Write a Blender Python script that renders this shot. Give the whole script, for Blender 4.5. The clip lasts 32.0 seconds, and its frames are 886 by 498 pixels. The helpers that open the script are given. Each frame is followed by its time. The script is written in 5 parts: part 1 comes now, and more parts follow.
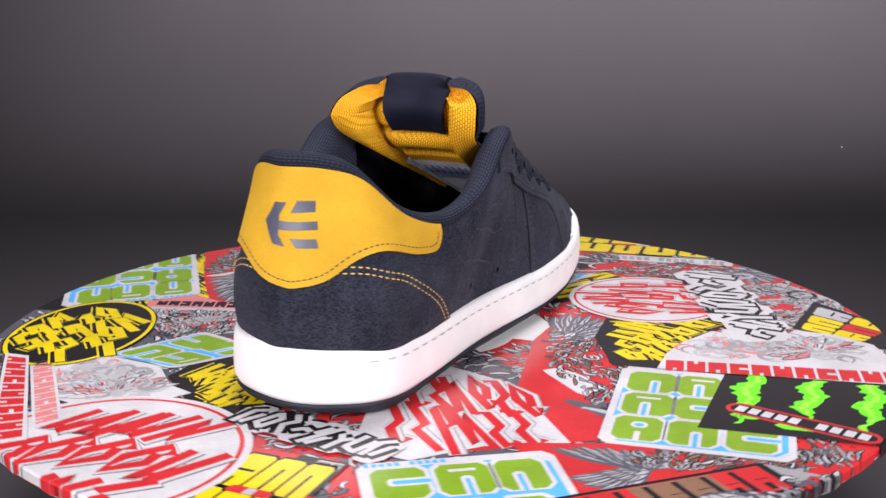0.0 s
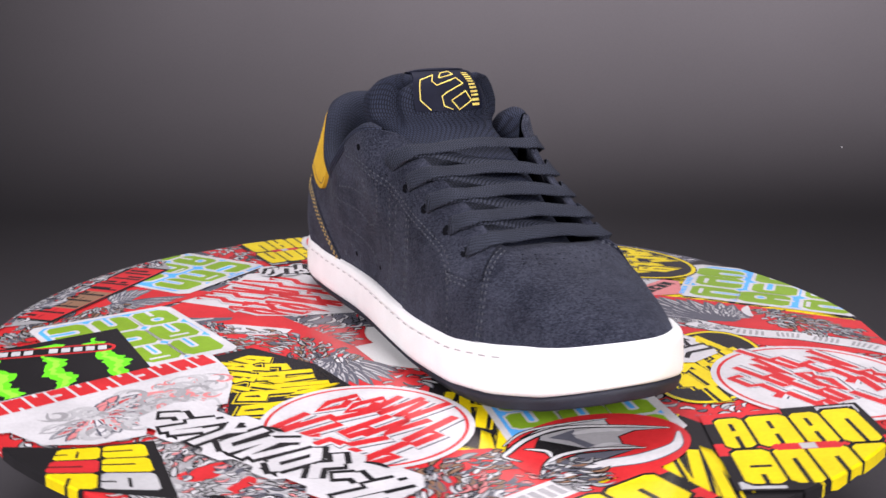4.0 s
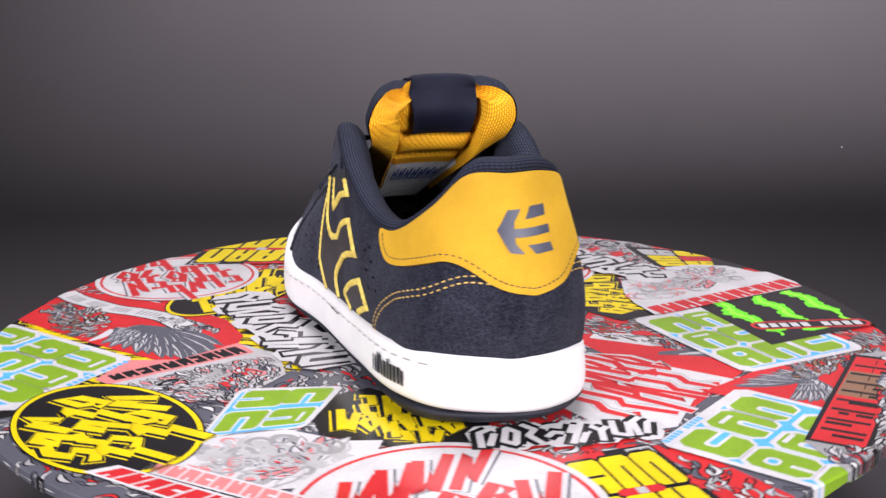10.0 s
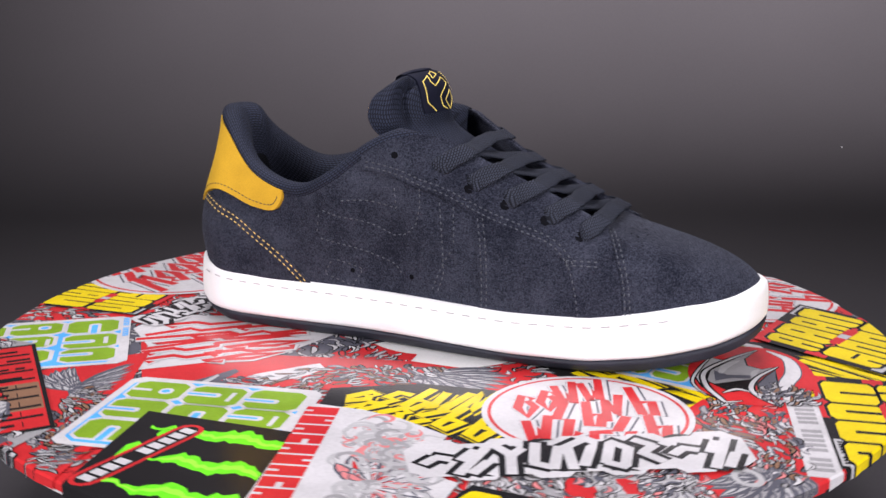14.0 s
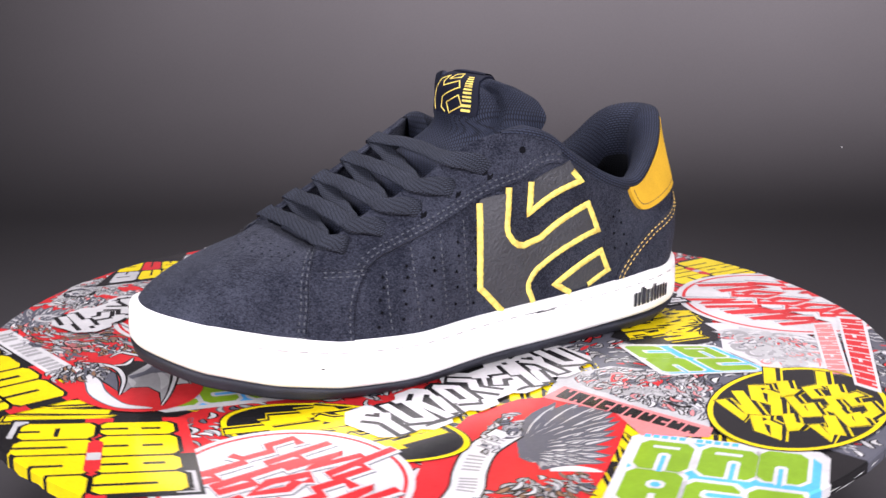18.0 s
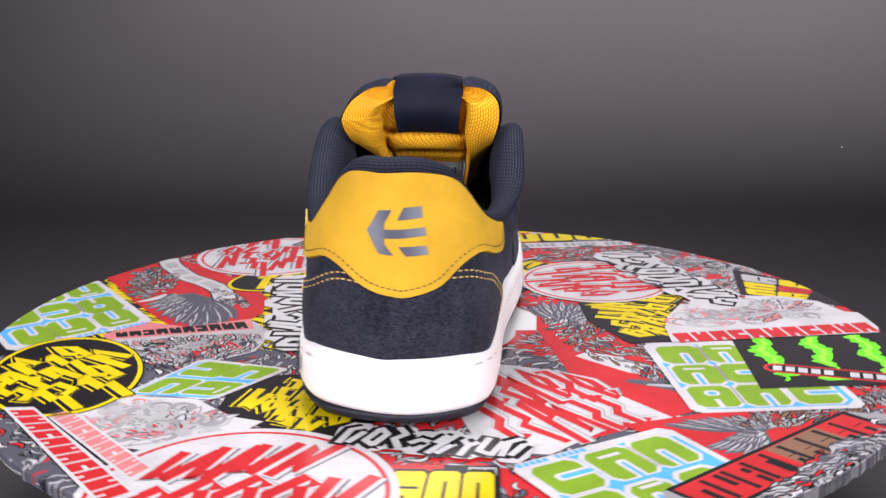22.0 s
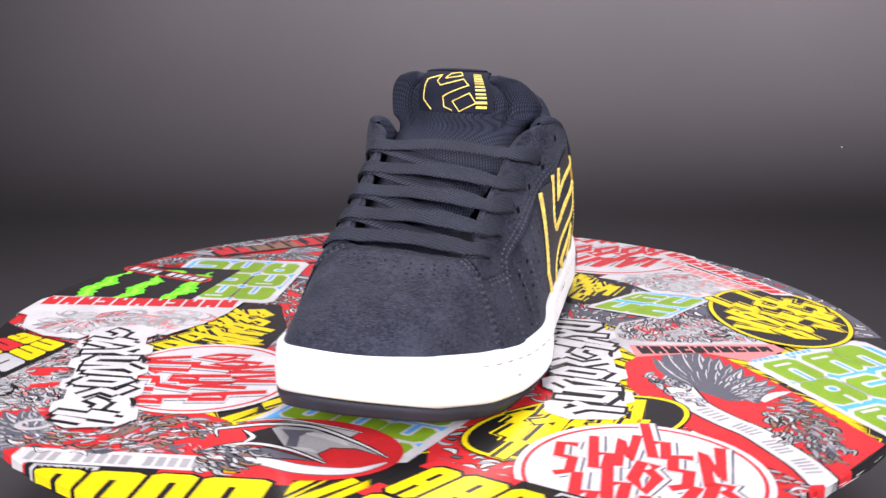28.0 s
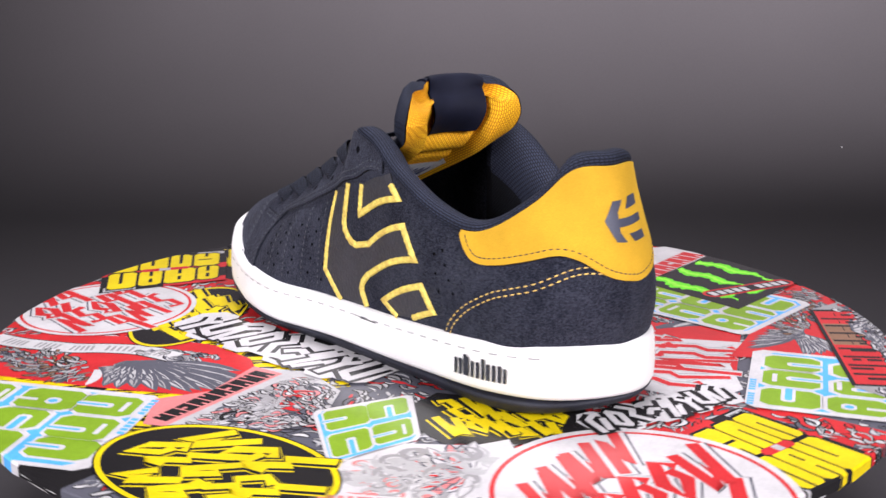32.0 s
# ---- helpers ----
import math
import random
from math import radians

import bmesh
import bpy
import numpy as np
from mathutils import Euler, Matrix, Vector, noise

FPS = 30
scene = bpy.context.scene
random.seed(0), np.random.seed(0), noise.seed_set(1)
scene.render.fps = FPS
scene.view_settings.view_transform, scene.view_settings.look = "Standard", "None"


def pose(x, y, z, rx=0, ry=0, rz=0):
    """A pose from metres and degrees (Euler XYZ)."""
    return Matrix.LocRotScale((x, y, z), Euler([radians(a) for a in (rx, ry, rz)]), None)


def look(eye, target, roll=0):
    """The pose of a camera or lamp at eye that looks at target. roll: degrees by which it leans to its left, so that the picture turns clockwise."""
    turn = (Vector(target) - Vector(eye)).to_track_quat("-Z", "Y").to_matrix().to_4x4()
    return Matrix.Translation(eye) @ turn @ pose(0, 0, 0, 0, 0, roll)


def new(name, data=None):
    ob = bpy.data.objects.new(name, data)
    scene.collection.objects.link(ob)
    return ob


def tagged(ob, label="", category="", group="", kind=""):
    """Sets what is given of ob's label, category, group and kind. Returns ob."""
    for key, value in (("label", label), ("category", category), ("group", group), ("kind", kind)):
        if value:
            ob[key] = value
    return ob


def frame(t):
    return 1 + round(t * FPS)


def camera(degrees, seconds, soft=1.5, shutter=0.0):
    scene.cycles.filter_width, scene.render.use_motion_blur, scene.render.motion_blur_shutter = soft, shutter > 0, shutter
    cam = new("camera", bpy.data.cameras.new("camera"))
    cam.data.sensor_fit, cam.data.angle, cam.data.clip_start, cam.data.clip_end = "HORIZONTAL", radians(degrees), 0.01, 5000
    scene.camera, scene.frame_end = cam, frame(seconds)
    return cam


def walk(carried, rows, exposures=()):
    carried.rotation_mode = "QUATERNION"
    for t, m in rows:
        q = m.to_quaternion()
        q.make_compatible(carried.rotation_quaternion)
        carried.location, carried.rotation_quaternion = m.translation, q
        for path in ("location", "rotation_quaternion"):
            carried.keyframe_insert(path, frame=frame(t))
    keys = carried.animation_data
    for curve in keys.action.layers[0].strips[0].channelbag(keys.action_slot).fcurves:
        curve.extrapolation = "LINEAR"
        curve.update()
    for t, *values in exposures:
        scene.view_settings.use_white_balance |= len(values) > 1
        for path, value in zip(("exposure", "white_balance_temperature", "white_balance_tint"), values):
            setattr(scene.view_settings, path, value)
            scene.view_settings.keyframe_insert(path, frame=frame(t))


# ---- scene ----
# the camera stands still on its tripod; the turntable turns before it
cam = camera(42.71, 32.0, 1.5, 0.4)
EYE = pose(0, -0.57, 0.1885, 90 + (-14.163), 0, -0.142) @ pose(0, 0, 0, 0, 0, 0.157)
# the camera's own exposure breathes with each turn of the table, 11.31 s long: brightest when the dark toe faces it
BREATH = [(0, 0.0), (1, -0.14), (2, -0.15), (3, -0.06), (4, 0.12), (5, 0.34), (5.6, 0.44), (6, 0.43), (7, 0.27), (8, 0.19), (9, 0.16), (10, 0.10), (11, 0.02), (11.31, 0.0)]
walk(cam, [(0.0, EYE), (32.0, EYE)], [(0.5 * k, float(np.interp((0.5 * k) % 11.31, *zip(*BREATH)))) for k in range(65)])
# the turntable's turn at each full second, in degrees beside an even 31.83 a second; its top leans a little on the spindle
DRIFT = [0.00, -0.22, -0.41, -0.63, -0.96, -0.78, -0.04, 0.17, 0.16, 0.20, 0.31, 0.00, -0.40, -0.60, -0.74, -0.92, -0.88, -0.56, -0.31, 0.00, 0.26, 0.22, 0.13, -0.42, -0.82, -0.98, -1.12, -1.08, -0.54, 0.24, 1.11, 1.28, 1.11]
LEAN = pose(0, 0, 0, -0.014, -0.345, 0)

# ---- world and lights ----
world = bpy.data.worlds.new("studio_dark")
world.use_nodes = True
world.node_tree.nodes["Background"].inputs[0].default_value = (0.62, 0.63, 0.68, 1)
world.node_tree.nodes["Background"].inputs[1].default_value = 0.06
scene.world = world


def softbox(name, eye, target, size, power, spread, colour=(0.995, 0.957, 1.02)):
    lamp = bpy.data.lights.new(name, "AREA")
    lamp.shape, lamp.size, lamp.size_y, lamp.energy, lamp.color, lamp.spread = "RECTANGLE", size[0], size[1], power, colour, radians(spread)
    ob = new(name, lamp)
    ob.matrix_world = look(eye, target)
    return ob


softbox("softbox_key", (-0.9, -1.2, 0.62), (0, 0, 0.03), (0.8, 0.6), 5.6, 75)
softbox("softbox_fill", (0.95, -1.1, 0.62), (0, 0, 0.03), (0.8, 0.6), 5.0, 75)
softbox("softbox_top", (0.0, 0.30, 1.15), (0, 0.06, 0.0), (0.6, 0.5), 1.9, 60)
softbox("background_lamp", (0.36, 0.35, 0.68), (0.33, 1.14, 0.38), (1.5, 0.15), 12.8, 80, (1, 0.94, 0.98))


# ---- materials ----
def mat(name, base, rough=0.6, metal=0.0, var=0.12, scale=40.0, fine=900.0, bump=0.3, depth=0.0004, spec=0.5, sheen=0.0, tint=None, coat=0.0, deep=0.55):
    """A surface with variation at two scales: soft patches and a fine grain that also gives relief."""
    m = bpy.data.materials.new(name)
    m.use_nodes = True
    nt = m.node_tree
    bs = nt.nodes["Principled BSDF"]
    tc = nt.nodes.new("ShaderNodeTexCoord")
    patches = nt.nodes.new("ShaderNodeTexNoise")
    patches.inputs["Scale"].default_value, patches.inputs["Detail"].default_value = scale, 4
    if scale > 300:
        patches.inputs["Scale"].default_value, patches.inputs["Detail"].default_value, patches.inputs["Roughness"].default_value = scale / 4, 5, 0.75
    grain = nt.nodes.new("ShaderNodeTexNoise")
    grain.inputs["Scale"].default_value, grain.inputs["Detail"].default_value = fine, 3
    for n in (patches, grain):
        nt.links.new(tc.outputs["Object"], n.inputs["Vector"])
    mix1 = nt.nodes.new("ShaderNodeMix")
    mix1.data_type = "RGBA"
    other = tint if tint else tuple(min(1, c * (1 + 2.2 * var) + 0.01 * var) for c in base)
    mix1.inputs[6].default_value, mix1.inputs[7].default_value = (*[c * (1 - var) for c in base], 1), (*other, 1)
    ramp = nt.nodes.new("ShaderNodeMapRange")
    ramp.inputs[1].default_value, ramp.inputs[2].default_value = (0.40, 0.72) if scale > 300 else (0.36, 0.66)
    nt.links.new(patches.outputs[0], ramp.inputs[0])
    nt.links.new(ramp.outputs[0], mix1.inputs[0])
    mix2 = nt.nodes.new("ShaderNodeMix")
    mix2.data_type, mix2.blend_type = "RGBA", "MULTIPLY"
    mix2.inputs[0].default_value = min(1.0, var * 3.5)
    nt.links.new(mix1.outputs[2], mix2.inputs[6])
    g2 = nt.nodes.new("ShaderNodeMapRange")
    g2.inputs[1].default_value, g2.inputs[2].default_value, g2.inputs[3].default_value = 0.36, 0.60, deep
    nt.links.new(grain.outputs[0], g2.inputs[0])
    nt.links.new(g2.outputs[0], mix2.inputs[7])
    nt.links.new(mix2.outputs[2], bs.inputs["Base Color"])
    bp = nt.nodes.new("ShaderNodeBump")
    bp.inputs["Strength"].default_value, bp.inputs["Distance"].default_value = bump, depth
    nt.links.new(grain.outputs[0], bp.inputs["Height"])
    nt.links.new(bp.outputs[0], bs.inputs["Normal"])
    bs.inputs["Roughness"].default_value, bs.inputs["Metallic"].default_value = rough, metal
    bs.inputs["Specular IOR Level"].default_value = spec
    bs.inputs["Coat Weight"].default_value = coat
    if sheen:
        bs.inputs["Sheen Weight"].default_value, bs.inputs["Sheen Roughness"].default_value = sheen, 0.45
        bs.inputs["Sheen Tint"].default_value = (*[min(1, c * 4 + 0.1) for c in base], 1)
    return m


def suede(name, dark, light):
    """Brushed suede: a short nap that scatters light, matted in small tufts, with soft rubbed patches."""
    m = bpy.data.materials.new(name)
    m.use_nodes = True
    nt = m.node_tree
    bs = nt.nodes["Principled BSDF"]
    tc = nt.nodes.new("ShaderNodeTexCoord")
    total = None
    for scale, detail, weight, stretch in ((1300.0, 2, 0.85, (1, 1, 1)), (420.0, 4, 0.36, (1, 1, 1.6)), (85.0, 4, 0.36, (1, 1, 0.55)), (22.0, 3, 0.50, (1, 1, 1))):
        mp = nt.nodes.new("ShaderNodeMapping")
        mp.inputs["Scale"].default_value = stretch
        no = nt.nodes.new("ShaderNodeTexNoise")
        no.inputs["Scale"].default_value, no.inputs["Detail"].default_value, no.inputs["Roughness"].default_value = scale, detail, 0.6
        nt.links.new(tc.outputs["Object"], mp.inputs[0])
        nt.links.new(mp.outputs[0], no.inputs["Vector"])
        ml = nt.nodes.new("ShaderNodeMath")
        ml.operation = "MULTIPLY_ADD"
        ml.inputs[1].default_value = weight * 2.6
        ml.inputs[2].default_value = 0.36 - weight * 1.3 if total is None else -weight * 1.3
        nt.links.new(no.outputs[0], ml.inputs[0])
        if total is None:
            fine, total = no, ml.outputs[0]
        else:
            ad = nt.nodes.new("ShaderNodeMath")
            nt.links.new(total, ad.inputs[0])
            nt.links.new(ml.outputs[0], ad.inputs[1])
            total = ad.outputs[0]
    mix = nt.nodes.new("ShaderNodeMix")
    mix.data_type, mix.clamp_factor = "RGBA", True
    mix.inputs[6].default_value, mix.inputs[7].default_value = (*dark, 1), (*light, 1)
    nt.links.new(total, mix.inputs[0])
    nt.links.new(mix.outputs[2], bs.inputs["Base Color"])
    bp = nt.nodes.new("ShaderNodeBump")
    bp.inputs["Strength"].default_value, bp.inputs["Distance"].default_value = 0.9, 0.0009
    nt.links.new(fine.outputs[0], bp.inputs["Height"])
    nt.links.new(bp.outputs[0], bs.inputs["Normal"])
    bs.inputs["Roughness"].default_value, bs.inputs["Specular IOR Level"].default_value = 0.95, 0.12
    bs.inputs["Sheen Weight"].default_value, bs.inputs["Sheen Roughness"].default_value = 0.36, 0.45
    bs.inputs["Sheen Tint"].default_value = (0.18, 0.185, 0.225, 1)
    return m


def mesh_fabric(name, base, dark, cell=(1.5, 0.95), turn=0.0, rough=0.8, joint=0.24, relief=0.0005):
    """A knitted mesh: staggered rows of small raised loops (in millimetres) with dark gaps between, laid along the cloth."""
    m = mat(name, base, rough, var=0.10, scale=60, fine=1500, bump=0.2)
    nt = m.node_tree
    bs = nt.nodes["Principled BSDF"]
    at = nt.nodes.new("ShaderNodeAttribute")
    at.attribute_name = "weave"
    mp = nt.nodes.new("ShaderNodeMapping")
    mp.inputs["Scale"].default_value = (1000, 1000, 1000)
    mp.inputs["Rotation"].default_value = (0, 0, radians(turn))
    br = nt.nodes.new("ShaderNodeTexBrick")
    br.inputs["Scale"].default_value = 1.0
    br.inputs["Brick Width"].default_value, br.inputs["Row Height"].default_value = cell
    br.inputs["Mortar Size"].default_value, br.inputs["Mortar Smooth"].default_value = joint, 0.45
    nt.links.new(at.outputs["Vector"], mp.inputs[0])
    nt.links.new(mp.outputs[0], br.inputs["Vector"])
    mix = nt.nodes.new("ShaderNodeMix")
    mix.data_type = "RGBA"
    old = bs.inputs["Base Color"].links[0].from_socket
    mix.inputs[7].default_value = (*dark, 1)
    nt.links.new(br.outputs["Fac"], mix.inputs[0])
    nt.links.new(old, mix.inputs[6])
    nt.links.new(mix.outputs[2], bs.inputs["Base Color"])
    bp = nt.nodes.new("ShaderNodeBump")
    bp.invert = True
    bp.inputs["Strength"].default_value, bp.inputs["Distance"].default_value = 0.7, relief
    nt.links.new(br.outputs["Fac"], bp.inputs["Height"])
    nt.links.new(bp.outputs[0], bs.inputs["Normal"])
    bs.inputs["Specular IOR Level"].default_value = 0.25
    return m


SUEDE = suede("navy_suede", (0.0074, 0.0084, 0.0155), (0.0490, 0.0530, 0.0765))
NUBUCK = mat("yellow_nubuck", (0.565, 0.318, 0.022), 0.85, var=0.07, scale=40, fine=1800, bump=0.25, spec=0.2, sheen=0.1)
RUBBER = mat("white_rubber", (0.80, 0.79, 0.79), 0.55, var=0.025, scale=50, fine=1500, bump=0.12, depth=0.0003)
OUTSOLE = mat("navy_rubber", (0.019, 0.020, 0.030), 0.6, spec=0.3, var=0.15, scale=60, fine=1200, bump=0.2)
NAVY_MESH = mesh_fabric("navy_mesh", (0.026, 0.032, 0.059), (0.0045, 0.0055, 0.012), (2.2, 1.4), joint=0.38, relief=0.0009)
YELLOW_MESH = mesh_fabric("yellow_mesh", (0.95, 0.48, 0.014), (0.50, 0.18, 0.004), (2.1, 1.3), joint=0.30, relief=0.0008)
LINING = mesh_fabric("black_lining", (0.012, 0.013, 0.017), (0.004, 0.004, 0.006), (1.5, 1.0))
LINING.node_tree.nodes["Principled BSDF"].inputs["Specular IOR Level"].default_value = 0.12
SATIN = mat("navy_satin", (0.0075, 0.0085, 0.019), 0.65, var=0.1, scale=60, fine=1600, bump=0.2, spec=0.12)
LACE = mesh_fabric("navy_lace", (0.034, 0.039, 0.060), (0.004, 0.005, 0.010), (1.9, 1.05), 32.0, joint=0.3, relief=0.0007)
THREAD_NAVY = mat("navy_thread", (0.056, 0.060, 0.076), 0.7, var=0.2, scale=300, fine=2500, bump=0.3)
THREAD_GOLD = mat("golden_thread", (0.66, 0.44, 0.12), 0.6, var=0.12, scale=300, fine=2500, bump=0.3)
EMBROIDERY = mat("yellow_embroidery", (0.85, 0.61, 0.13), 0.6, var=0.15, scale=300, fine=2200, bump=0.6, depth=0.0005)
GREY_PU = mat("charcoal_synthetic", (0.037, 0.037, 0.045), 0.55, var=0.06, scale=120, fine=650, bump=0.9, depth=0.0008, spec=0.4, deep=0.4)
GREY_PRINT = mat("slate_print", (0.062, 0.066, 0.10), 0.42, var=0.10, scale=90, fine=1500, bump=0.15)
INSOLE_CLOTH = mat("grey_label_cloth", (0.76, 0.77, 0.80), 0.8, var=0.08, scale=200, fine=1600, bump=0.3)
BLUE_PRINT = mat("blue_print", (0.05, 0.09, 0.30), 0.7, var=0.1, scale=200)
# near-black for flat discs: the shade inside punched holes put in as colour
HOLE_SHADE = mat("hole_shade", (0.004, 0.004, 0.006), 0.9, var=0.1, spec=0.05)
PAPER = mat("charcoal_backdrop_paper", (0.051, 0.0465, 0.051), 0.9, var=0.035, scale=2.2, fine=420, bump=0.05, spec=0.25)
DISC_WHITE = mat("white_board", (0.75, 0.74, 0.73), 0.4, var=0.05, scale=20)
BASE_BLACK = mat("black_plastic", (0.015, 0.015, 0.016), 0.5, var=0.1)


# ---- mesh helpers ----
def weave_of(grid):
    """How far along and across the cloth each point of a grid of points lies, in metres."""
    g = np.array(grid, float)
    a = np.concatenate([np.zeros((1, g.shape[1])), np.cumsum(np.linalg.norm(np.diff(g, axis=0), axis=2), axis=0)])
    b = np.concatenate([np.zeros((g.shape[0], 1)), np.cumsum(np.linalg.norm(np.diff(g, axis=1), axis=2), axis=1)], axis=1)
    return np.stack([a, b, 0 * a], 2).reshape(-1, 3)


def link(name, verts, faces, material, parent=None, label="", smooth=True, weave=None):
    me = bpy.data.meshes.new(name)
    me.from_pydata([tuple(float(c) for c in v) for v in verts], [], faces)
    if weave is not None:
        me.attributes.new("weave", "FLOAT_VECTOR", "POINT").data.foreach_set("vector", weave.ravel())
    me.validate()
    me.materials.append(material)
    if smooth:
        me.shade_smooth()
    ob = new(name, me)
    ob.parent = parent
    return tagged(ob, label)


def part(name, bm, material, parent, label="", smooth=False):
    me = bpy.data.meshes.new(name)
    bm.to_mesh(me)
    bm.free()
    me.materials.append(material)
    if smooth:
        me.shade_smooth()
    ob = new(name, me)
    ob.parent = parent
    return tagged(ob, label)


def spline(points, n, closed=False):
    """Catmull-Rom through the points, n samples."""
    p = np.array(points, float)
    k = len(p)
    u = np.linspace(0, k if closed else k - 1, n, endpoint=not closed)
    i = np.minimum(np.floor(u).astype(int), k - 1 if closed else k - 2)
    f = (u - i)[:, None]
    if closed:
        a, b, c, d = p[(i - 1) % k], p[i % k], p[(i + 1) % k], p[(i + 2) % k]
    else:
        a, b, c, d = p[np.maximum(i - 1, 0)], p[i], p[i + 1], p[np.minimum(i + 2, k - 1)]
    return 0.5 * (2 * b + (c - a) * f + (2 * a - 5 * b + 4 * c - d) * f ** 2 + (3 * b - a - 3 * c + d) * f ** 3)


def rings(list_of_rings, closed=True, cap_start=False, cap_end=False):
    """Verts and quads of a loft through rings of equal count."""
    n = len(list_of_rings[0])
    verts = [tuple(v) for r in list_of_rings for v in r]
    faces = []
    for j in range(len(list_of_rings) - 1):
        for i in range(n if closed else n - 1):
            k = (i + 1) % n
            faces.append((j * n + i, j * n + k, (j + 1) * n + k, (j + 1) * n + i))
    if cap_start:
        faces.append(tuple(range(n - 1, -1, -1)))
    if cap_end:
        faces.append(tuple((len(list_of_rings) - 1) * n + i for i in range(n)))
    return verts, faces


def normals_of(grid):
    """Unit normals of a grid of points (rows, columns, 3); sign: row direction x column direction."""
    du = np.gradient(grid, axis=0)
    dv = np.gradient(grid, axis=1)
    n = np.cross(du, dv)
    return n / (np.linalg.norm(n, axis=2, keepdims=True) + 1e-12)


# ---- studio ----
def sweep():
    """A charcoal paper sweep: level behind the turntable, then rising in a wide curve."""
    prof = [(-2.6, -0.10), (0.72, -0.10)]
    prof += [(0.72 + 0.42 * math.sin(a), 0.32 - 0.42 * math.cos(a)) for a in np.linspace(0.1, math.pi / 2, 16)]
    prof += [(1.14, 0.8), (1.14, 2.0)]
    xs = np.linspace(-3.2, 3.2, 9)
    v, f = rings([[(x, y, z) for y, z in prof] for x in xs], closed=False)
    backdrop = tagged(link("backdrop", v, f, PAPER), "smooth charcoal paper backdrop sweeping up behind the turntable", "backdrop", kind="structure")
    bm = bmesh.new()
    bmesh.ops.create_icosphere(bm, subdivisions=2, radius=0.0009, matrix=pose(0.5336, 0.9225, -0.0472))
    part("fleck", bm, RUBBER, backdrop, "tiny pale fleck of dust", smooth=True)


sweep()


# ---- turntable ----
RADIUS = 0.2315
turntable = tagged(new("turntable"), "round display turntable covered with colourful overlapping stickers", "turntable")


def build_turntable():
    n = 128
    a = np.linspace(0, 2 * math.pi, n, endpoint=False)
    prof = [(RADIUS - 0.010, -0.0066), (RADIUS - 0.003, -0.0062), (RADIUS - 0.0008, -0.0050), (RADIUS, -0.0030), (RADIUS - 0.0008, -0.0010), (RADIUS - 0.004, 0.0)]
    v, f = rings([[(r * math.cos(t), r * math.sin(t), z) for t in a] for r, z in prof], cap_start=True, cap_end=True)
    link("disc", v, f, DISC_WHITE, turntable, "thick white round board", smooth=False)
    prof = [(0.115, -0.094), (0.12, -0.090), (0.12, -0.012), (0.11, -0.0067)]
    v, f = rings([[(r * math.cos(t), r * math.sin(t), z) for t in a] for r, z in prof], cap_start=True, cap_end=True)
    link("base", v, f, BASE_BLACK, turntable, "black plastic drive housing", smooth=False)


build_turntable()
SHOE_PLACE = pose(0, 0, 0.0012, 0, 0, 64) @ pose(0, 0.0115, 0)


# ---- shoe ----
shoe = tagged(new("skate_shoe"), "navy suede skate shoe with yellow heel patch and white rubber sole", "shoe")
# outline of the sole on the ground, heel first, along the inner side to the toe and back along the outer side
OUTLINE = [(-0.142, -0.006), (-0.1357, -0.0278), (-0.1155, -0.0446), (-0.08, -0.0476), (-0.03, -0.0472), (0.02, -0.051), (0.06, -0.0528), (0.0998, -0.05), (0.1331, -0.042),
           (0.1577, -0.0249), (0.1646, 0.0021), (0.1559, 0.0236), (0.1393, 0.0382), (0.1097, 0.0525), (0.0599, 0.0604), (0.0099, 0.0521), (-0.0501, 0.0459), (-0.1006, 0.0403),
           (-0.1303, 0.0243)]
NS = 160
outline = spline(OUTLINE, NS, closed=True)


def height(xs, x):
    return np.interp(x, [p[0] for p in xs], [p[1] for p in xs])


WHITE_TOP = [(-0.145, 0.0332), (-0.107, 0.0298), (-0.078, 0.0285), (-0.03, 0.0273), (0.0, 0.0268), (0.05, 0.0258), (0.09, 0.0273), (0.118, 0.0316), (0.145, 0.0368), (0.167, 0.0412)]
WHITE_LOW = [(-0.145, 0.0092), (-0.125, 0.0078), (-0.10, 0.0068), (-0.05, 0.0064), (0.0, 0.0064), (0.05, 0.0053), (0.09, 0.0062), (0.118, 0.0100), (0.145, 0.0158), (0.167, 0.0235)]
GROUND = [(-0.145, 0.0045), (-0.125, 0.0015), (-0.11, 0.0), (0.08, 0.0), (0.10, 0.0012), (0.118, 0.0038), (0.145, 0.0098), (0.167, 0.0170)]


def heel_twist(x, y):
    """The sidewall stands a little higher round the outer heel than round the inner one."""
    return np.where(np.asarray(y) > 0, 0.0016, 0.0004) * (3 - 2 * np.clip((-0.03 - x) / 0.09, 0, 1)) * np.clip((-0.03 - x) / 0.09, 0, 1) ** 2 * y / 0.035


def inset(curve, d):
    """A closed curve in plan moved inwards by d."""
    t = np.roll(curve, -1, 0) - np.roll(curve, 1, 0)
    t /= np.linalg.norm(t, axis=1, keepdims=True) + 1e-12
    return curve + np.stack([-t[:, 1], t[:, 0]], 1) * d


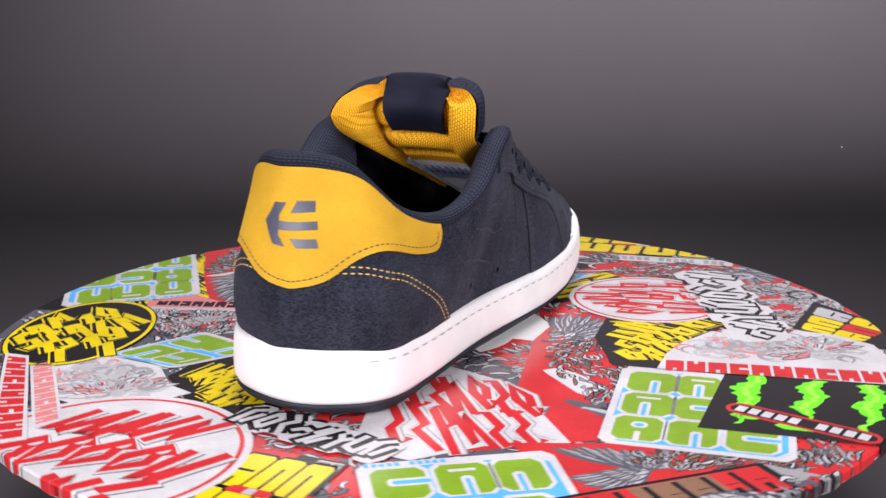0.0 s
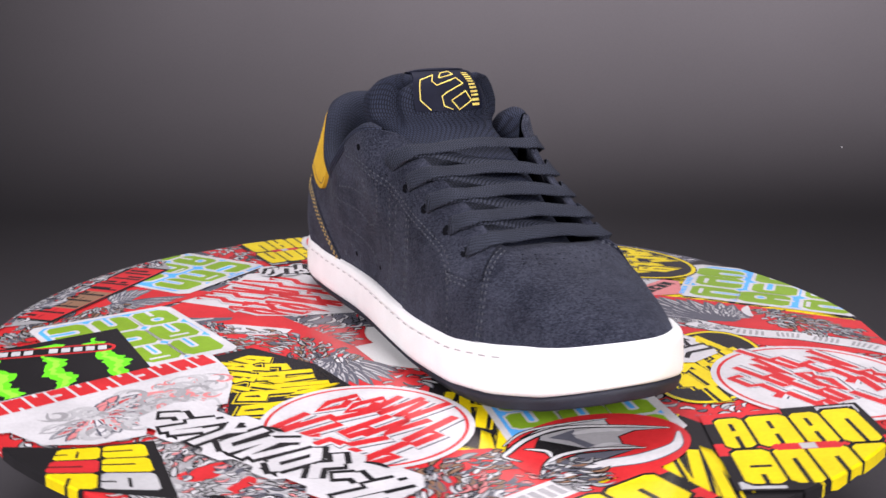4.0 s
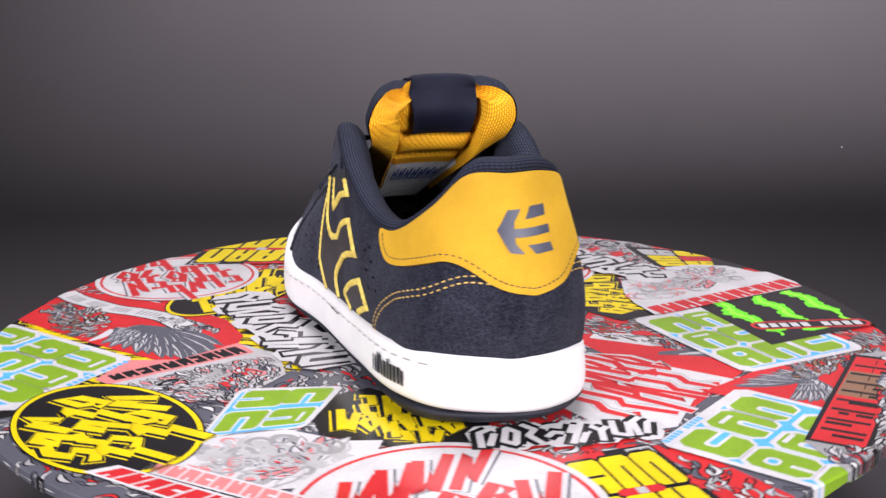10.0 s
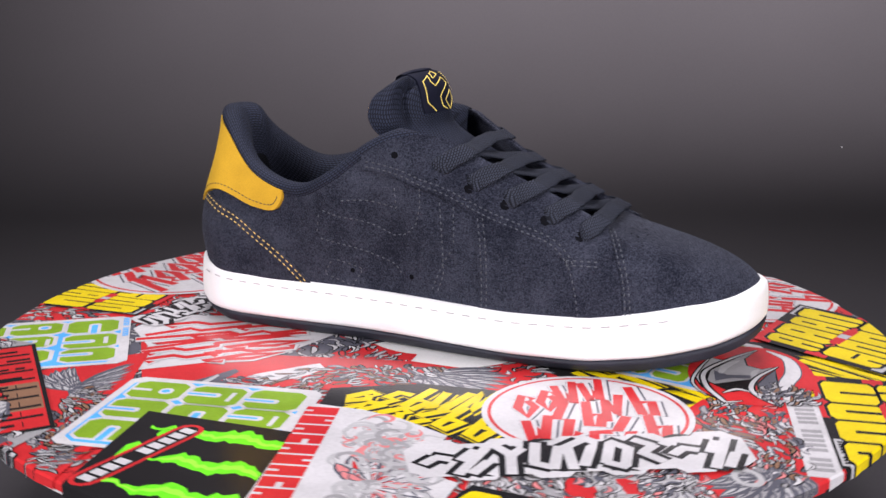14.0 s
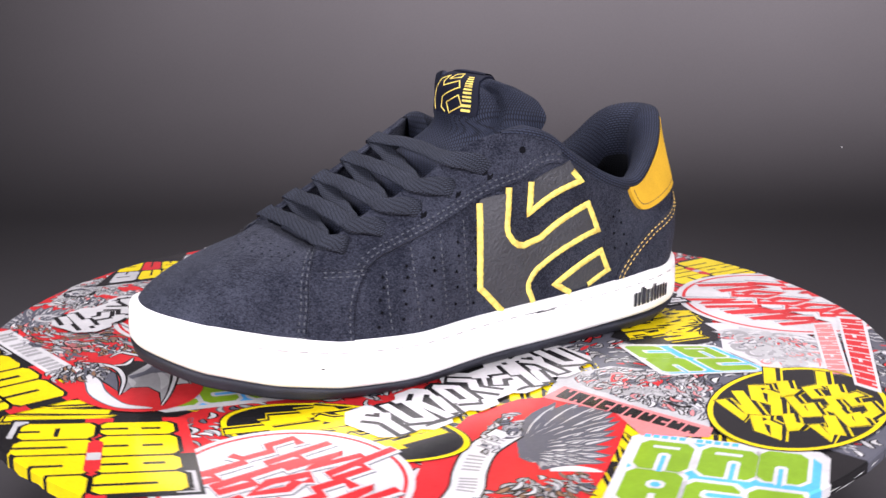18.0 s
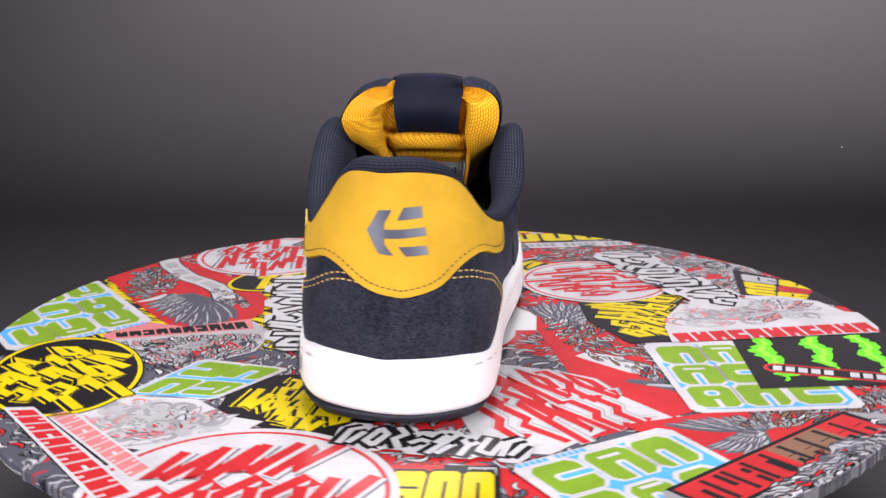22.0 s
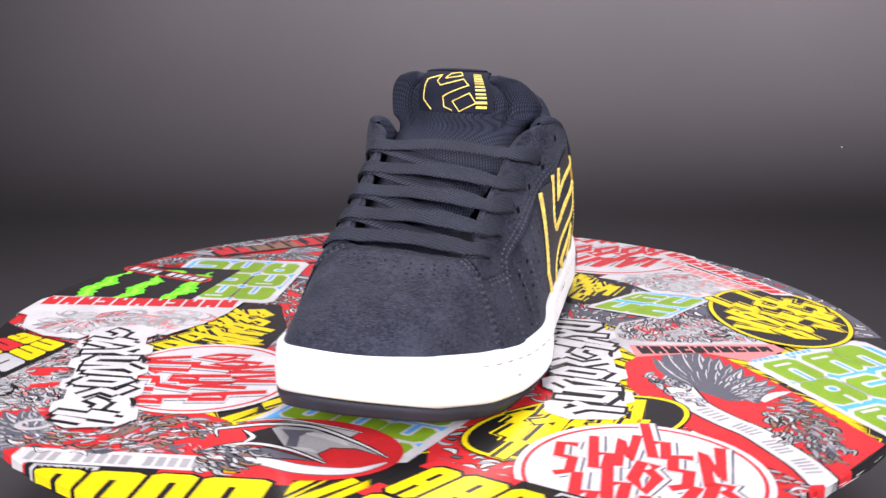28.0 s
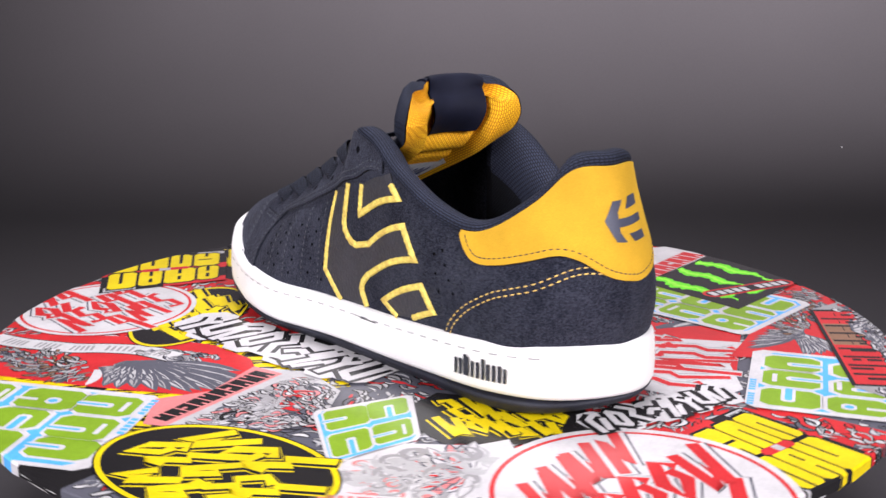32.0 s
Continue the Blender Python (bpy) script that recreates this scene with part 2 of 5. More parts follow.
def build_sole():
    def ring(d, lo, hi, f):
        c = inset(outline, (d * np.interp(outline[:, 0], [0.07, 0.13], [1.0, 0.4]))[:, None] if lo is GROUND else d)
        z = height(lo, outline[:, 0]) * (1 - f) + height(hi, outline[:, 0]) * f
        z = z + heel_twist(outline[:, 0], outline[:, 1]) * (lo is not GROUND)
        return [(x, y, h) for (x, y), h in zip(c, z)]
    steps = [(0.004, 0.0), (0.0012, 0.03), (0.0002, 0.12), (0.0, 0.35), (0.0003, 0.6), (0.0006, 0.8), (0.0012, 0.93), (0.0026, 1.0), (0.006, 1.0), (0.012, 0.93)]
    v, f = rings([ring(d, WHITE_LOW, WHITE_TOP, q) for d, q in steps], cap_start=True, cap_end=True)
    link("midsole", v, f, RUBBER, shoe, "thick white rubber cupsole sidewall")
    steps = [(0.009, 0.0), (0.0056, 0.04), (0.0042, 0.25), (0.0024, 0.6), (0.0010, 0.92), (0.003, 1.02)]
    v, f = rings([ring(d, GROUND, WHITE_LOW, q) for d, q in steps], cap_start=True, cap_end=True)
    link("outsole", v, f, OUTSOLE, shoe, "dark navy rubber outsole")


build_sole()

# the upper, heel first, along the inner side to the toe and back: its foot on the sole (x, y), its topline round collar, eyestays and vamp (x, y, z),
# how far the wall leans outwards low and high, and the heights at which it turns
FOOT = [(-0.1392, -0.0058), (-0.1321, -0.0259), (-0.1157, -0.0426), (-0.0902, -0.0453), (-0.064, -0.0449), (-0.043, -0.0442), (-0.0179, -0.0447), (0.0042, -0.0465), (0.0201, -0.0482),
        (0.048, -0.0502), (0.0838, -0.0498), (0.1182, -0.0442), (0.1521, -0.0281), (0.1619, 0.002), (0.1504, 0.0246), (0.1264, 0.0416), (0.092, 0.0542), (0.0538, 0.0574),
        (0.0218, 0.0513), (0.0018, 0.0486), (-0.0201, 0.0462), (-0.0431, 0.0439), (-0.0663, 0.0421), (-0.0926, 0.0391), (-0.115, 0.0327), (-0.1304, 0.0165)]
TOPLINE = [(-0.1285, -0.0036, 0.1092), (-0.1225, -0.0185, 0.1082), (-0.1125, -0.0295, 0.1022), (-0.0925, -0.0397, 0.0828), (-0.065, -0.0471, 0.0757), (-0.042, -0.0537, 0.085), (-0.0207, -0.0531, 0.1005), (-0.0028, -0.0501, 0.1075), (0.0126, -0.038, 0.1052),
           (0.037, -0.0329, 0.093), (0.0688, -0.0281, 0.0781), (0.0888, -0.0263, 0.0674), (0.0894, -0.0116, 0.0659), (0.0894, 0.0004, 0.0656), (0.0879, 0.0133, 0.0641), (0.0846, 0.0284, 0.0643), (0.0668, 0.0268, 0.0749), (0.036, 0.0274, 0.0889),
           (0.0117, 0.0303, 0.1047), (-0.0038, 0.0394, 0.1105), (-0.0249, 0.0432, 0.107), (-0.0431, 0.0436, 0.095), (-0.0683, 0.0402, 0.0818), (-0.0912, 0.0334, 0.0778), (-0.112, 0.0218, 0.0925), (-0.1219, 0.0111, 0.1073)]
LEANS = [(0.0062, 0.0019), (0.0098, 0.0047), (0.0049, 0.0067), (0.004, 0.0072), (0.0037, 0.0054), (0.0012, 0.0075), (-0.0041, 0.0076), (-0.0042, 0.0119), (-0.002, 0.0131),
         (-0.0025, 0.013), (-0.0014, 0.0127), (-0.0045, 0.0151), (-0.0009, 0.0213), (0.0018, 0.0263), (-0.0005, 0.0212), (-0.0059, 0.0135), (-0.0074, 0.0071), (-0.0044, 0.0118),
         (-0.0014, 0.0098), (-0.0002, 0.0077), (-0.0004, 0.0047), (0.0031, 0.0075), (0.0008, 0.0062), (0.0009, 0.0047), (0.0049, 0.0055), (0.0078, 0.0049)]
TURNS = [(0.4, 0.47), (0.4, 0.5), (0.4, 0.62), (0.4, 0.73), (0.4, 0.69), (0.4, 0.69), (0.4, 0.71), (0.42, 0.77), (0.45, 0.82),
         (0.5, 0.79), (0.5, 0.79), (0.45, 0.82), (0.5, 0.87), (0.52, 0.82), (0.5, 0.85), (0.45, 0.8), (0.5, 0.63), (0.5, 0.7),
         (0.45, 0.76), (0.42, 0.75), (0.4, 0.71), (0.4, 0.7), (0.4, 0.7), (0.4, 0.75), (0.4, 0.65), (0.4, 0.61)]
NU, NV = 208, 40          # round the ring, and up the wall
st = spline([a + b + c + d for a, b, c, d in zip(FOOT, TOPLINE, LEANS, TURNS)], NU, closed=True)


def wall_grid(st, nv):
    bx, by, tx, ty, tz, l1, l2, h1, h2 = st.T
    bz = height(WHITE_TOP, bx) + heel_twist(bx, by) - 0.004
    # outward direction in plan
    out = np.stack([np.gradient(np.concatenate([by, by, by]))[len(by):2 * len(by)], -np.gradient(np.concatenate([bx, bx, bx]))[len(bx):2 * len(bx)]], 1)
    out /= np.linalg.norm(out, axis=1, keepdims=True)
    p0 = np.stack([bx, by, bz], 1)
    p3 = np.stack([tx, ty, tz], 1)
    rise = (tz - bz)
    flat1 = p0[:, :2] * 0.94 + p3[:, :2] * 0.06 + out * l1[:, None]
    flat2 = p0[:, :2] * 0.22 + p3[:, :2] * 0.78 + out * l2[:, None] * 0.6
    p0[:, :2] -= out * np.where(bx > 0.14, 0.0, 0.0013)[:, None]
    p1 = np.column_stack([flat1, bz + rise * h1])
    p2 = np.column_stack([flat2, bz + rise * h2])
    v = np.linspace(0, 1, nv)[:, None, None]
    return (1 - v) ** 3 * p0 + 3 * v * (1 - v) ** 2 * p1 + 3 * v ** 2 * (1 - v) * p2 + v ** 3 * p3


WALL = wall_grid(st, NV)                       # (NV, NU, 3)
_w = np.concatenate([WALL[:, -3:], WALL, WALL[:, :3]], 1)
WALL_N = -normals_of(_w)[:, 3:-3]


def on_wall(u, v, lift=0.0):
    """The upper's surface at u (round, 0..1 from the heel along the inner side) and v (up, 0..1), lifted off by so many metres."""
    a, b = (u % 1.0) * NU, min(max(v, 0), 1) * (NV - 1)
    i, j = int(a), min(int(b), NV - 2)
    fa, fb = a - i, b - j
    i, k = i % NU, (i + 1) % NU
    def mix(g):
        return (g[j, i] * (1 - fa) + g[j, k] * fa) * (1 - fb) + (g[j + 1, i] * (1 - fa) + g[j + 1, k] * fa) * fb
    return mix(WALL) + mix(WALL_N) * lift


def build_upper():
    v, f = rings([WALL[j] for j in range(NV)] + [WALL[-1] - WALL_N[-1] * 0.0015] + [WALL[j] - WALL_N[j] * 0.0015 for j in (NV - 3, NV - 8)])
    link("upper", v, f, SUEDE, shoe, "dark navy suede upper with fine nap")


build_upper()


# ---- trim of the upper ----
def clip(poly, axis, bound, keep_above):
    out = []
    for a, b in zip(poly, poly[1:] + poly[:1]):
        ia, ib = ((a[axis] >= bound) == keep_above), ((b[axis] >= bound) == keep_above)
        if ia:
            out.append(a)
        if ia != ib:
            f = (bound - a[axis]) / (b[axis] - a[axis])
            out.append((a[0] + f * (b[0] - a[0]), a[1] + f * (b[1] - a[1])))
    return out


def overlay(name, poly, lift, material, parent, label="", du=0.005, dv=0.03, place=None, skirt=True):
    """A piece of leather laid on a surface: its outline in the surface's two coordinates, cut in small cells, with a rim of its thickness."""
    place = place or on_wall
    verts, faces, seen = [], [], {}

    def vert(p, h):
        key = (round(p[0], 5), round(p[1], 5), h)
        if key not in seen:
            seen[key] = len(verts)
            verts.append(place(p[0], p[1], h))
        return seen[key]
    us, vs = [p[0] for p in poly], [p[1] for p in poly]
    for i in range(int(math.floor(min(us) / du)), int(math.ceil(max(us) / du))):
        strip = clip(clip(list(poly), 0, i * du, True), 0, (i + 1) * du, False)
        if len(strip) < 3:
            continue
        for j in range(int(math.floor(min(vs) / dv)), int(math.ceil(max(vs) / dv))):
            cell = clip(clip(strip, 1, j * dv, True), 1, (j + 1) * dv, False)
            if len(cell) > 2:
                ids = []
                for p in cell:
                    k = vert(p, lift)
                    if k not in ids:
                        ids.append(k)
                if len(ids) > 2:
                    faces.append(tuple(ids))
    if skirt:
        for a, b in zip(poly, poly[1:] + poly[:1]):
            n = max(1, int(max(abs(b[0] - a[0]) / du, abs(b[1] - a[1]) / dv) * 1.5))
            for k in range(n):
                p = (a[0] + (b[0] - a[0]) * k / n, a[1] + (b[1] - a[1]) * k / n)
                q = (a[0] + (b[0] - a[0]) * (k + 1) / n, a[1] + (b[1] - a[1]) * (k + 1) / n)
                base = len(verts)
                verts.extend([place(*p, lift), place(*q, lift), place(*q, -0.0004), place(*p, -0.0004)])
                faces.append((base, base + 1, base + 2, base + 3))
    return link(name, verts, faces, material, parent, label)


def smooth_line(points, n):
    return [tuple(p) for p in spline(points, n)]


def resample(points, step):
    p = np.array(points)
    d = np.concatenate([[0], np.cumsum(np.linalg.norm(np.diff(p[:, :3], axis=0), axis=1))])
    n = max(2, int(d[-1] / step))
    t = np.linspace(0, d[-1], n)
    return np.stack([np.interp(t, d, p[:, k]) for k in range(p.shape[1])], 1), d[-1]


def stitching(name, line, parent, material, gap=0.0028, length=0.0017, width=0.0006, lift=0.0006, side=0.0, label="", place=None, wave=0.0):
    """A row of thread stitches along a line on a surface."""
    place = place or on_wall
    dense = [(a[0] + (b[0] - a[0]) * k / 12, a[1] + (b[1] - a[1]) * k / 12) for a, b in zip(line, line[1:]) for k in range(12)] + [line[-1]]
    p3 = np.array([place(u, v, lift) for u, v in dense])
    n3 = np.array([place(u, v, lift + 0.001) for u, v in dense]) - p3
    both, total = resample(np.hstack([p3, n3 / 0.001]), gap)
    verts, faces = [], []
    for k in range(1, len(both) - 1):
        c, n = both[k, :3], both[k, 3:]
        t = both[k + 1, :3] - both[k - 1, :3]
        t = t / (np.linalg.norm(t) + 1e-12)
        n = n / (np.linalg.norm(n) + 1e-12)
        s = np.cross(n, t)
        c = c + s * (side + wave * math.sin(k * 2.3))
        b = len(verts)
        h, w = length / 2, width / 2
        verts += [c - t * h, c - t * h * 0.6 + s * w, c - t * h * 0.6 + n * w, c - t * h * 0.6 - s * w,
                  c + t * h * 0.6 + s * w, c + t * h * 0.6 + n * w, c + t * h * 0.6 - s * w, c + t * h]
        faces += [(b, b + 1, b + 2), (b, b + 2, b + 3), (b + 1, b + 4, b + 5, b + 2), (b + 2, b + 5, b + 6, b + 3), (b + 4, b + 7, b + 5), (b + 5, b + 7, b + 6)]
    return link(name, verts, faces, material, parent, label)


def cord(name, line, parent, material, half=0.0016, high=0.0008, lift=0.0, label="", place=None, rough=0.06):
    """A raised satin-stitched line: a rounded ribbon along corners in surface coordinates, with a slightly uneven edge."""
    place = place or on_wall
    dense = []
    for a, b in zip(line, line[1:]):
        la = np.array(place(*a)); lb = np.array(place(*b))
        n = max(3, int(np.linalg.norm(lb - la) / 0.0009))
        dense += [(a[0] + (b[0] - a[0]) * k / n, a[1] + (b[1] - a[1]) * k / n) for k in range(n)]
    dense.append(line[-1])
    p = np.array([place(u, v, lift) for u, v in dense])
    nn = (np.array([place(u, v, lift + 0.001) for u, v in dense]) - p) / 0.001
    d = np.diff(p, axis=0)
    d /= np.linalg.norm(d, axis=1, keepdims=True) + 1e-12
    t0, t1 = np.vstack([d[:1], d]), np.vstack([d, d[-1:]])
    t = t0 + t1
    t /= np.linalg.norm(t, axis=1, keepdims=True) + 1e-12
    mitre = 1 / np.clip((t * t0).sum(1), 0.55, 1)
    s = np.cross(nn, t)
    s /= np.linalg.norm(s, axis=1, keepdims=True) + 1e-12
    rnd = random.Random(7)
    sections = []
    for k in range(len(p)):
        h = half * mitre[k]
        j1, j2 = 1 + rough * rnd.uniform(-1, 1), 1 + rough * rnd.uniform(-1, 1)
        z = high * (1 + 0.25 * math.sin(k * 1.9))
        sections.append([p[k] + s[k] * h * a * (j1 if a > 0 else j2) + nn[k] * z * b for a, b in ((1, -0.3), (0.85, 0.7), (0.3, 1.0), (-0.3, 1.0), (-0.85, 0.7), (-1, -0.3))])
    v, f = rings(sections, closed=False)
    return link(name, v, f, material, parent, label)


# eyestays, side panels and heel counter
EYESTAY_OUT = [(0.7875, 0.895), (0.7644, 0.821), (0.7404, 0.697), (0.6942, 0.615), (0.6649, 0.610), (0.6452, 0.600), (0.6303, 0.574), (0.6260, 0.479)]
EYESTAY_IN = [(0.2250, 0.879), (0.2611, 0.715), (0.2846, 0.615), (0.3303, 0.538), (0.3543, 0.515), (0.3721, 0.490), (0.3788, 0.421), (0.3817, 0.331)]
FRONT_OUT = [(0.6274, 0.531), (0.6101, 0.585), (0.5923, 0.651)]      # the eyestay's front seam, from the side panel to the toe cap
FRONT_IN = [(0.3798, 0.433), (0.3918, 0.469), (0.4058, 0.508)]
CAP_OUT = [(0.6024, 0.020), (0.6010, 0.262), (0.5952, 0.462), (0.5861, 0.679), (0.5721, 0.951), (0.5700, 0.99)]
CAP_IN = [(0.4087, 0.020), (0.4091, 0.151), (0.4125, 0.431), (0.4163, 0.641), (0.4226, 0.862), (0.4270, 0.99)]


def build_panels():
    eo, ei = smooth_line(EYESTAY_OUT, 40), smooth_line(EYESTAY_IN, 40)
    co, ci = smooth_line(CAP_OUT, 24), smooth_line(CAP_IN, 24)
    fo, fi = smooth_line(FRONT_OUT, 8), smooth_line(FRONT_IN, 8)
    so = smooth_line([(0.6274, 0.531), (0.6245, 0.403), (0.6236, 0.221), (0.6245, 0.020)], 14)
    si = smooth_line([(0.3798, 0.433), (0.3817, 0.331), (0.3832, 0.179), (0.3841, 0.020)], 14)
    overlay("outer_eyestay", eo[:-6] + fo + [p for p in co if p[1] > 0.66] + [(0.62, 0.99), (0.68, 0.99), (0.75, 0.99), (0.787, 0.985)], 0.0016, SUEDE, shoe)
    overlay("inner_eyestay", (ei[:-6] + fi + [p for p in ci if p[1] > 0.52] + [(0.38, 0.99), (0.33, 0.99), (0.26, 0.99), (0.2255, 0.985)])[::-1], 0.0016, SUEDE, shoe)
    overlay("outer_side_panel", so + co[:-7] + fo[::-1], 0.0010, SUEDE, shoe)
    overlay("inner_side_panel", (si + ci[:-9] + fi[::-1])[::-1], 0.0010, SUEDE, shoe)
    for line, side in ((eo, -1), (ei, 1)):
        for d in (0.0016, 0.0042):
            stitching("stitching", line, shoe, THREAD_NAVY, side=side * d, lift=0.0017)
    for line, lift, side in ((fo, 0.0017, 0.0014), (fi, 0.0017, -0.0014), (fo, 0.0017, 0.0036), (fi, 0.0017, -0.0036), (so, 0.0012, -0.0016), (si, 0.0012, 0.0016),
                             (co, 0.0012, 0.0014), (ci, 0.0012, -0.0014), (co, 0.0012, 0.0036), (ci, 0.0012, -0.0036)):
        stitching("stitching", line, shoe, THREAD_NAVY, lift=lift, side=side)
    # the vertical seam of the inner quarter: a folded edge with two rows of stitches
    qi = smooth_line([(0.3303, 0.536), (0.3308, 0.336), (0.3298, 0.020)], 12)
    overlay("inner_quarter", (qi + [(0.3841, 0.020)] + si[::-1][1:-2] + [p for p in ei[::-1] if 0.3310 < p[0] < 0.3770])[::-1], 0.0008, SUEDE, shoe)
    for d in (-0.0018, -0.0044):
        stitching("stitching", qi, shoe, THREAD_NAVY, lift=0.0010, side=-d)
    # quilted rows on both sides
    for a, b in (((0.6370, 0.487), (0.6428, 0.050)), ((0.6486, 0.595), (0.6591, 0.050)), ((0.6673, 0.579), (0.6769, 0.050)), ((0.6856, 0.574), (0.6933, 0.050)), ((0.3154, 0.559), (0.3125, 0.300))):
        stitching("stitching", [a, b], shoe, THREAD_NAVY, lift=0.0002)
    stitching("stitching", [(0.3125, 0.300), (0.2798, 0.060)], shoe, THREAD_NAVY, lift=0.0002)
    # the mark quilted through the inner side, stitches only
    stitching("stitching", [(0.1817, 0.759), (0.2005, 0.621), (0.2452, 0.377), (0.2587, 0.372), (0.2702, 0.423), (0.2784, 0.521), (0.2817, 0.649)], shoe, THREAD_NAVY, lift=0.0002)
    stitching("stitching", [(0.1764, 0.495), (0.2255, 0.269), (0.2433, 0.205), (0.2510, 0.133)], shoe, THREAD_NAVY, lift=0.0002)
    stitching("stitching", [(0.2548, 0.692), (0.2524, 0.533), (0.1995, 0.762)], shoe, THREAD_NAVY, lift=0.0002)
    stitching("stitching", [(0.3029, 0.564), (0.3005, 0.156), (0.2894, 0.060)], shoe, THREAD_NAVY, lift=0.0002)
    stitching("stitching", [(0.1817, 0.759), (0.1764, 0.495)], shoe, THREAD_NAVY, lift=0.0002)
    stitching("stitching", [(0.1899, 0.279), (0.2144, 0.179), (0.2048, 0.060), (0.1798, 0.149), (0.1899, 0.279)], shoe, THREAD_NAVY, lift=0.0002)
    # heel counter with its twin gold seam
    seam = smooth_line([(0.8572, 0.050), (0.8615, 0.172), (0.8764, 0.346), (0.8957, 0.449), (0.9149, 0.467), (0.9351, 0.472), (0.9760, 0.510), (1.0226, 0.546), (1.0404, 0.556), (1.0654, 0.533),
                        (1.0837, 0.505), (1.1077, 0.497), (1.1356, 0.367), (1.1562, 0.156), (1.1639, 0.060)], 60)
    overlay("heel_counter", [(0.8591, 0.000)] + seam + [(1.1644, 0.000)], 0.0010, SUEDE, shoe)
    for side in (-0.0018, -0.0044):
        stitching("gold_stitching", seam, shoe, THREAD_GOLD, gap=0.0033, length=0.0021, width=0.0006, lift=0.0012, side=side, label="golden twin-needle seam thread")


build_panels()

# the yellow heel patch with its printed mark
PATCH_LOW = [(0.8700, 0.975), (0.8690, 0.918), (0.8750, 0.780), (0.8846, 0.680), (0.9050, 0.625), (0.9303, 0.600), (0.9480, 0.570), (0.9663, 0.512), (0.9851, 0.440), (1.0048, 0.408),
             (1.0150, 0.404), (1.0361, 0.448), (1.0562, 0.538), (1.0760, 0.590), (1.0957, 0.626), (1.1200, 0.670), (1.1360, 0.730), (1.1430, 0.860), (1.1440, 0.975)]
MARK = [[(0, 0.5), (0.2, 0.05), (0.44, 0.03), (0.30, 0.28), (0.30, 0.5)], [(0, 0.5), (0.30, 0.5), (0.30, 0.72), (0.44, 0.97), (0.2, 0.95)], [(0.295, 0.405), (1, 0.40), (1, 0.58), (0.295, 0.595)],
        [(0.64, 0.0), (0.97, 0.0), (0.97, 0.21), (0.52, 0.23)], [(0.52, 0.77), (0.97, 0.79), (1.0, 1.0), (0.64, 1.0)]]


def build_patch():
    low = smooth_line(PATCH_LOW, 80)
    patch = overlay("heel_patch", low + [(1.08, 0.982), (1.0, 0.982), (0.93, 0.982)], 0.0021, NUBUCK, shoe, "smooth mustard yellow nubuck heel patch")
    stitching("patch_stitching", low[2:-2], patch, OUTSOLE, side=0.0028, lift=0.0021, width=0.0005, length=0.0020, gap=0.0026)
    for shape in MARK:
        uv = [(0.9862 + 0.0462 * x, 0.8600 - 0.2230 * y) for x, y in shape]
        overlay("printed_mark", uv, 0.0024, GREY_PRINT, patch, "slate grey printed mark", du=0.003, dv=0.02, skirt=False)


build_patch()

# the large side mark: charcoal panels edged by raised yellow embroidery
LOGO_B = [(0.7332, 0.659), (0.7332, 0.623), (0.7327, 0.441), (0.7346, 0.403), (0.7399, 0.367), (0.7457, 0.346), (0.7524, 0.344), (0.7692, 0.390), (0.8183, 0.703), (0.8298, 0.521), (0.7760, 0.251), (0.7678, 0.213),
          (0.7630, 0.179), (0.7601, 0.146), (0.7601, 0.115), (0.7663, 0.045)]


def build_side_mark():
    a = [(0.7010, 0.595), (0.7043, 0.159), (0.7322, 0.035)]
    overlay("side_mark_panel", [(0.7010, 0.613)] + LOGO_B[1:] + [(0.7303, 0.045), (0.7043, 0.159)], 0.0008, GREY_PU, shoe, "grained charcoal synthetic panel")
    c = [(0.7553, 0.705), (0.7553, 0.526), (0.8111, 0.859), (0.8010, 0.897)]
    overlay("side_mark_panel", [(0.7553, 0.705), (0.7553, 0.526), (0.8111, 0.859), (0.7990, 0.962), (0.7875, 0.879)], 0.0008, GREY_PU, shoe, "grained charcoal synthetic panel")
    d = [(0.8063, 0.055), (0.7899, 0.121), (0.8361, 0.344), (0.8471, 0.177), (0.8250, 0.085)]
    overlay("side_mark_panel", [(0.8024, 0.060), (0.7899, 0.121), (0.8361, 0.344), (0.8471, 0.177), (0.8293, 0.087)], 0.0008, GREY_PU, shoe, "grained charcoal synthetic panel")
    for line in (a, LOGO_B, c, d):
        cord("embroidery", line, shoe, EMBROIDERY, lift=0.0006, label="raised yellow satin-stitch edging")


build_side_mark()


# flat discs laid on a surface; the dark of each hole is only colour
def dots(name, places, radius, parent, material, lift=0.0004, place=None):
    place = place or on_wall
    verts, faces = [], []
    for u, v in places:
        c = np.array(place(u, v, lift))
        n = np.array(place(u, v, lift + 0.001)) - c
        n /= np.linalg.norm(n)
        x = np.cross(n, (0, 0, 1))
        x /= np.linalg.norm(x)
        y = np.cross(n, x)
        b = len(verts)
        verts += [c + radius * (x * math.cos(k * math.pi / 4) + y * math.sin(k * math.pi / 4)) for k in range(8)]
        faces.append(tuple(range(b, b + 8)))
    return link(name, verts, faces, material, parent, smooth=False)


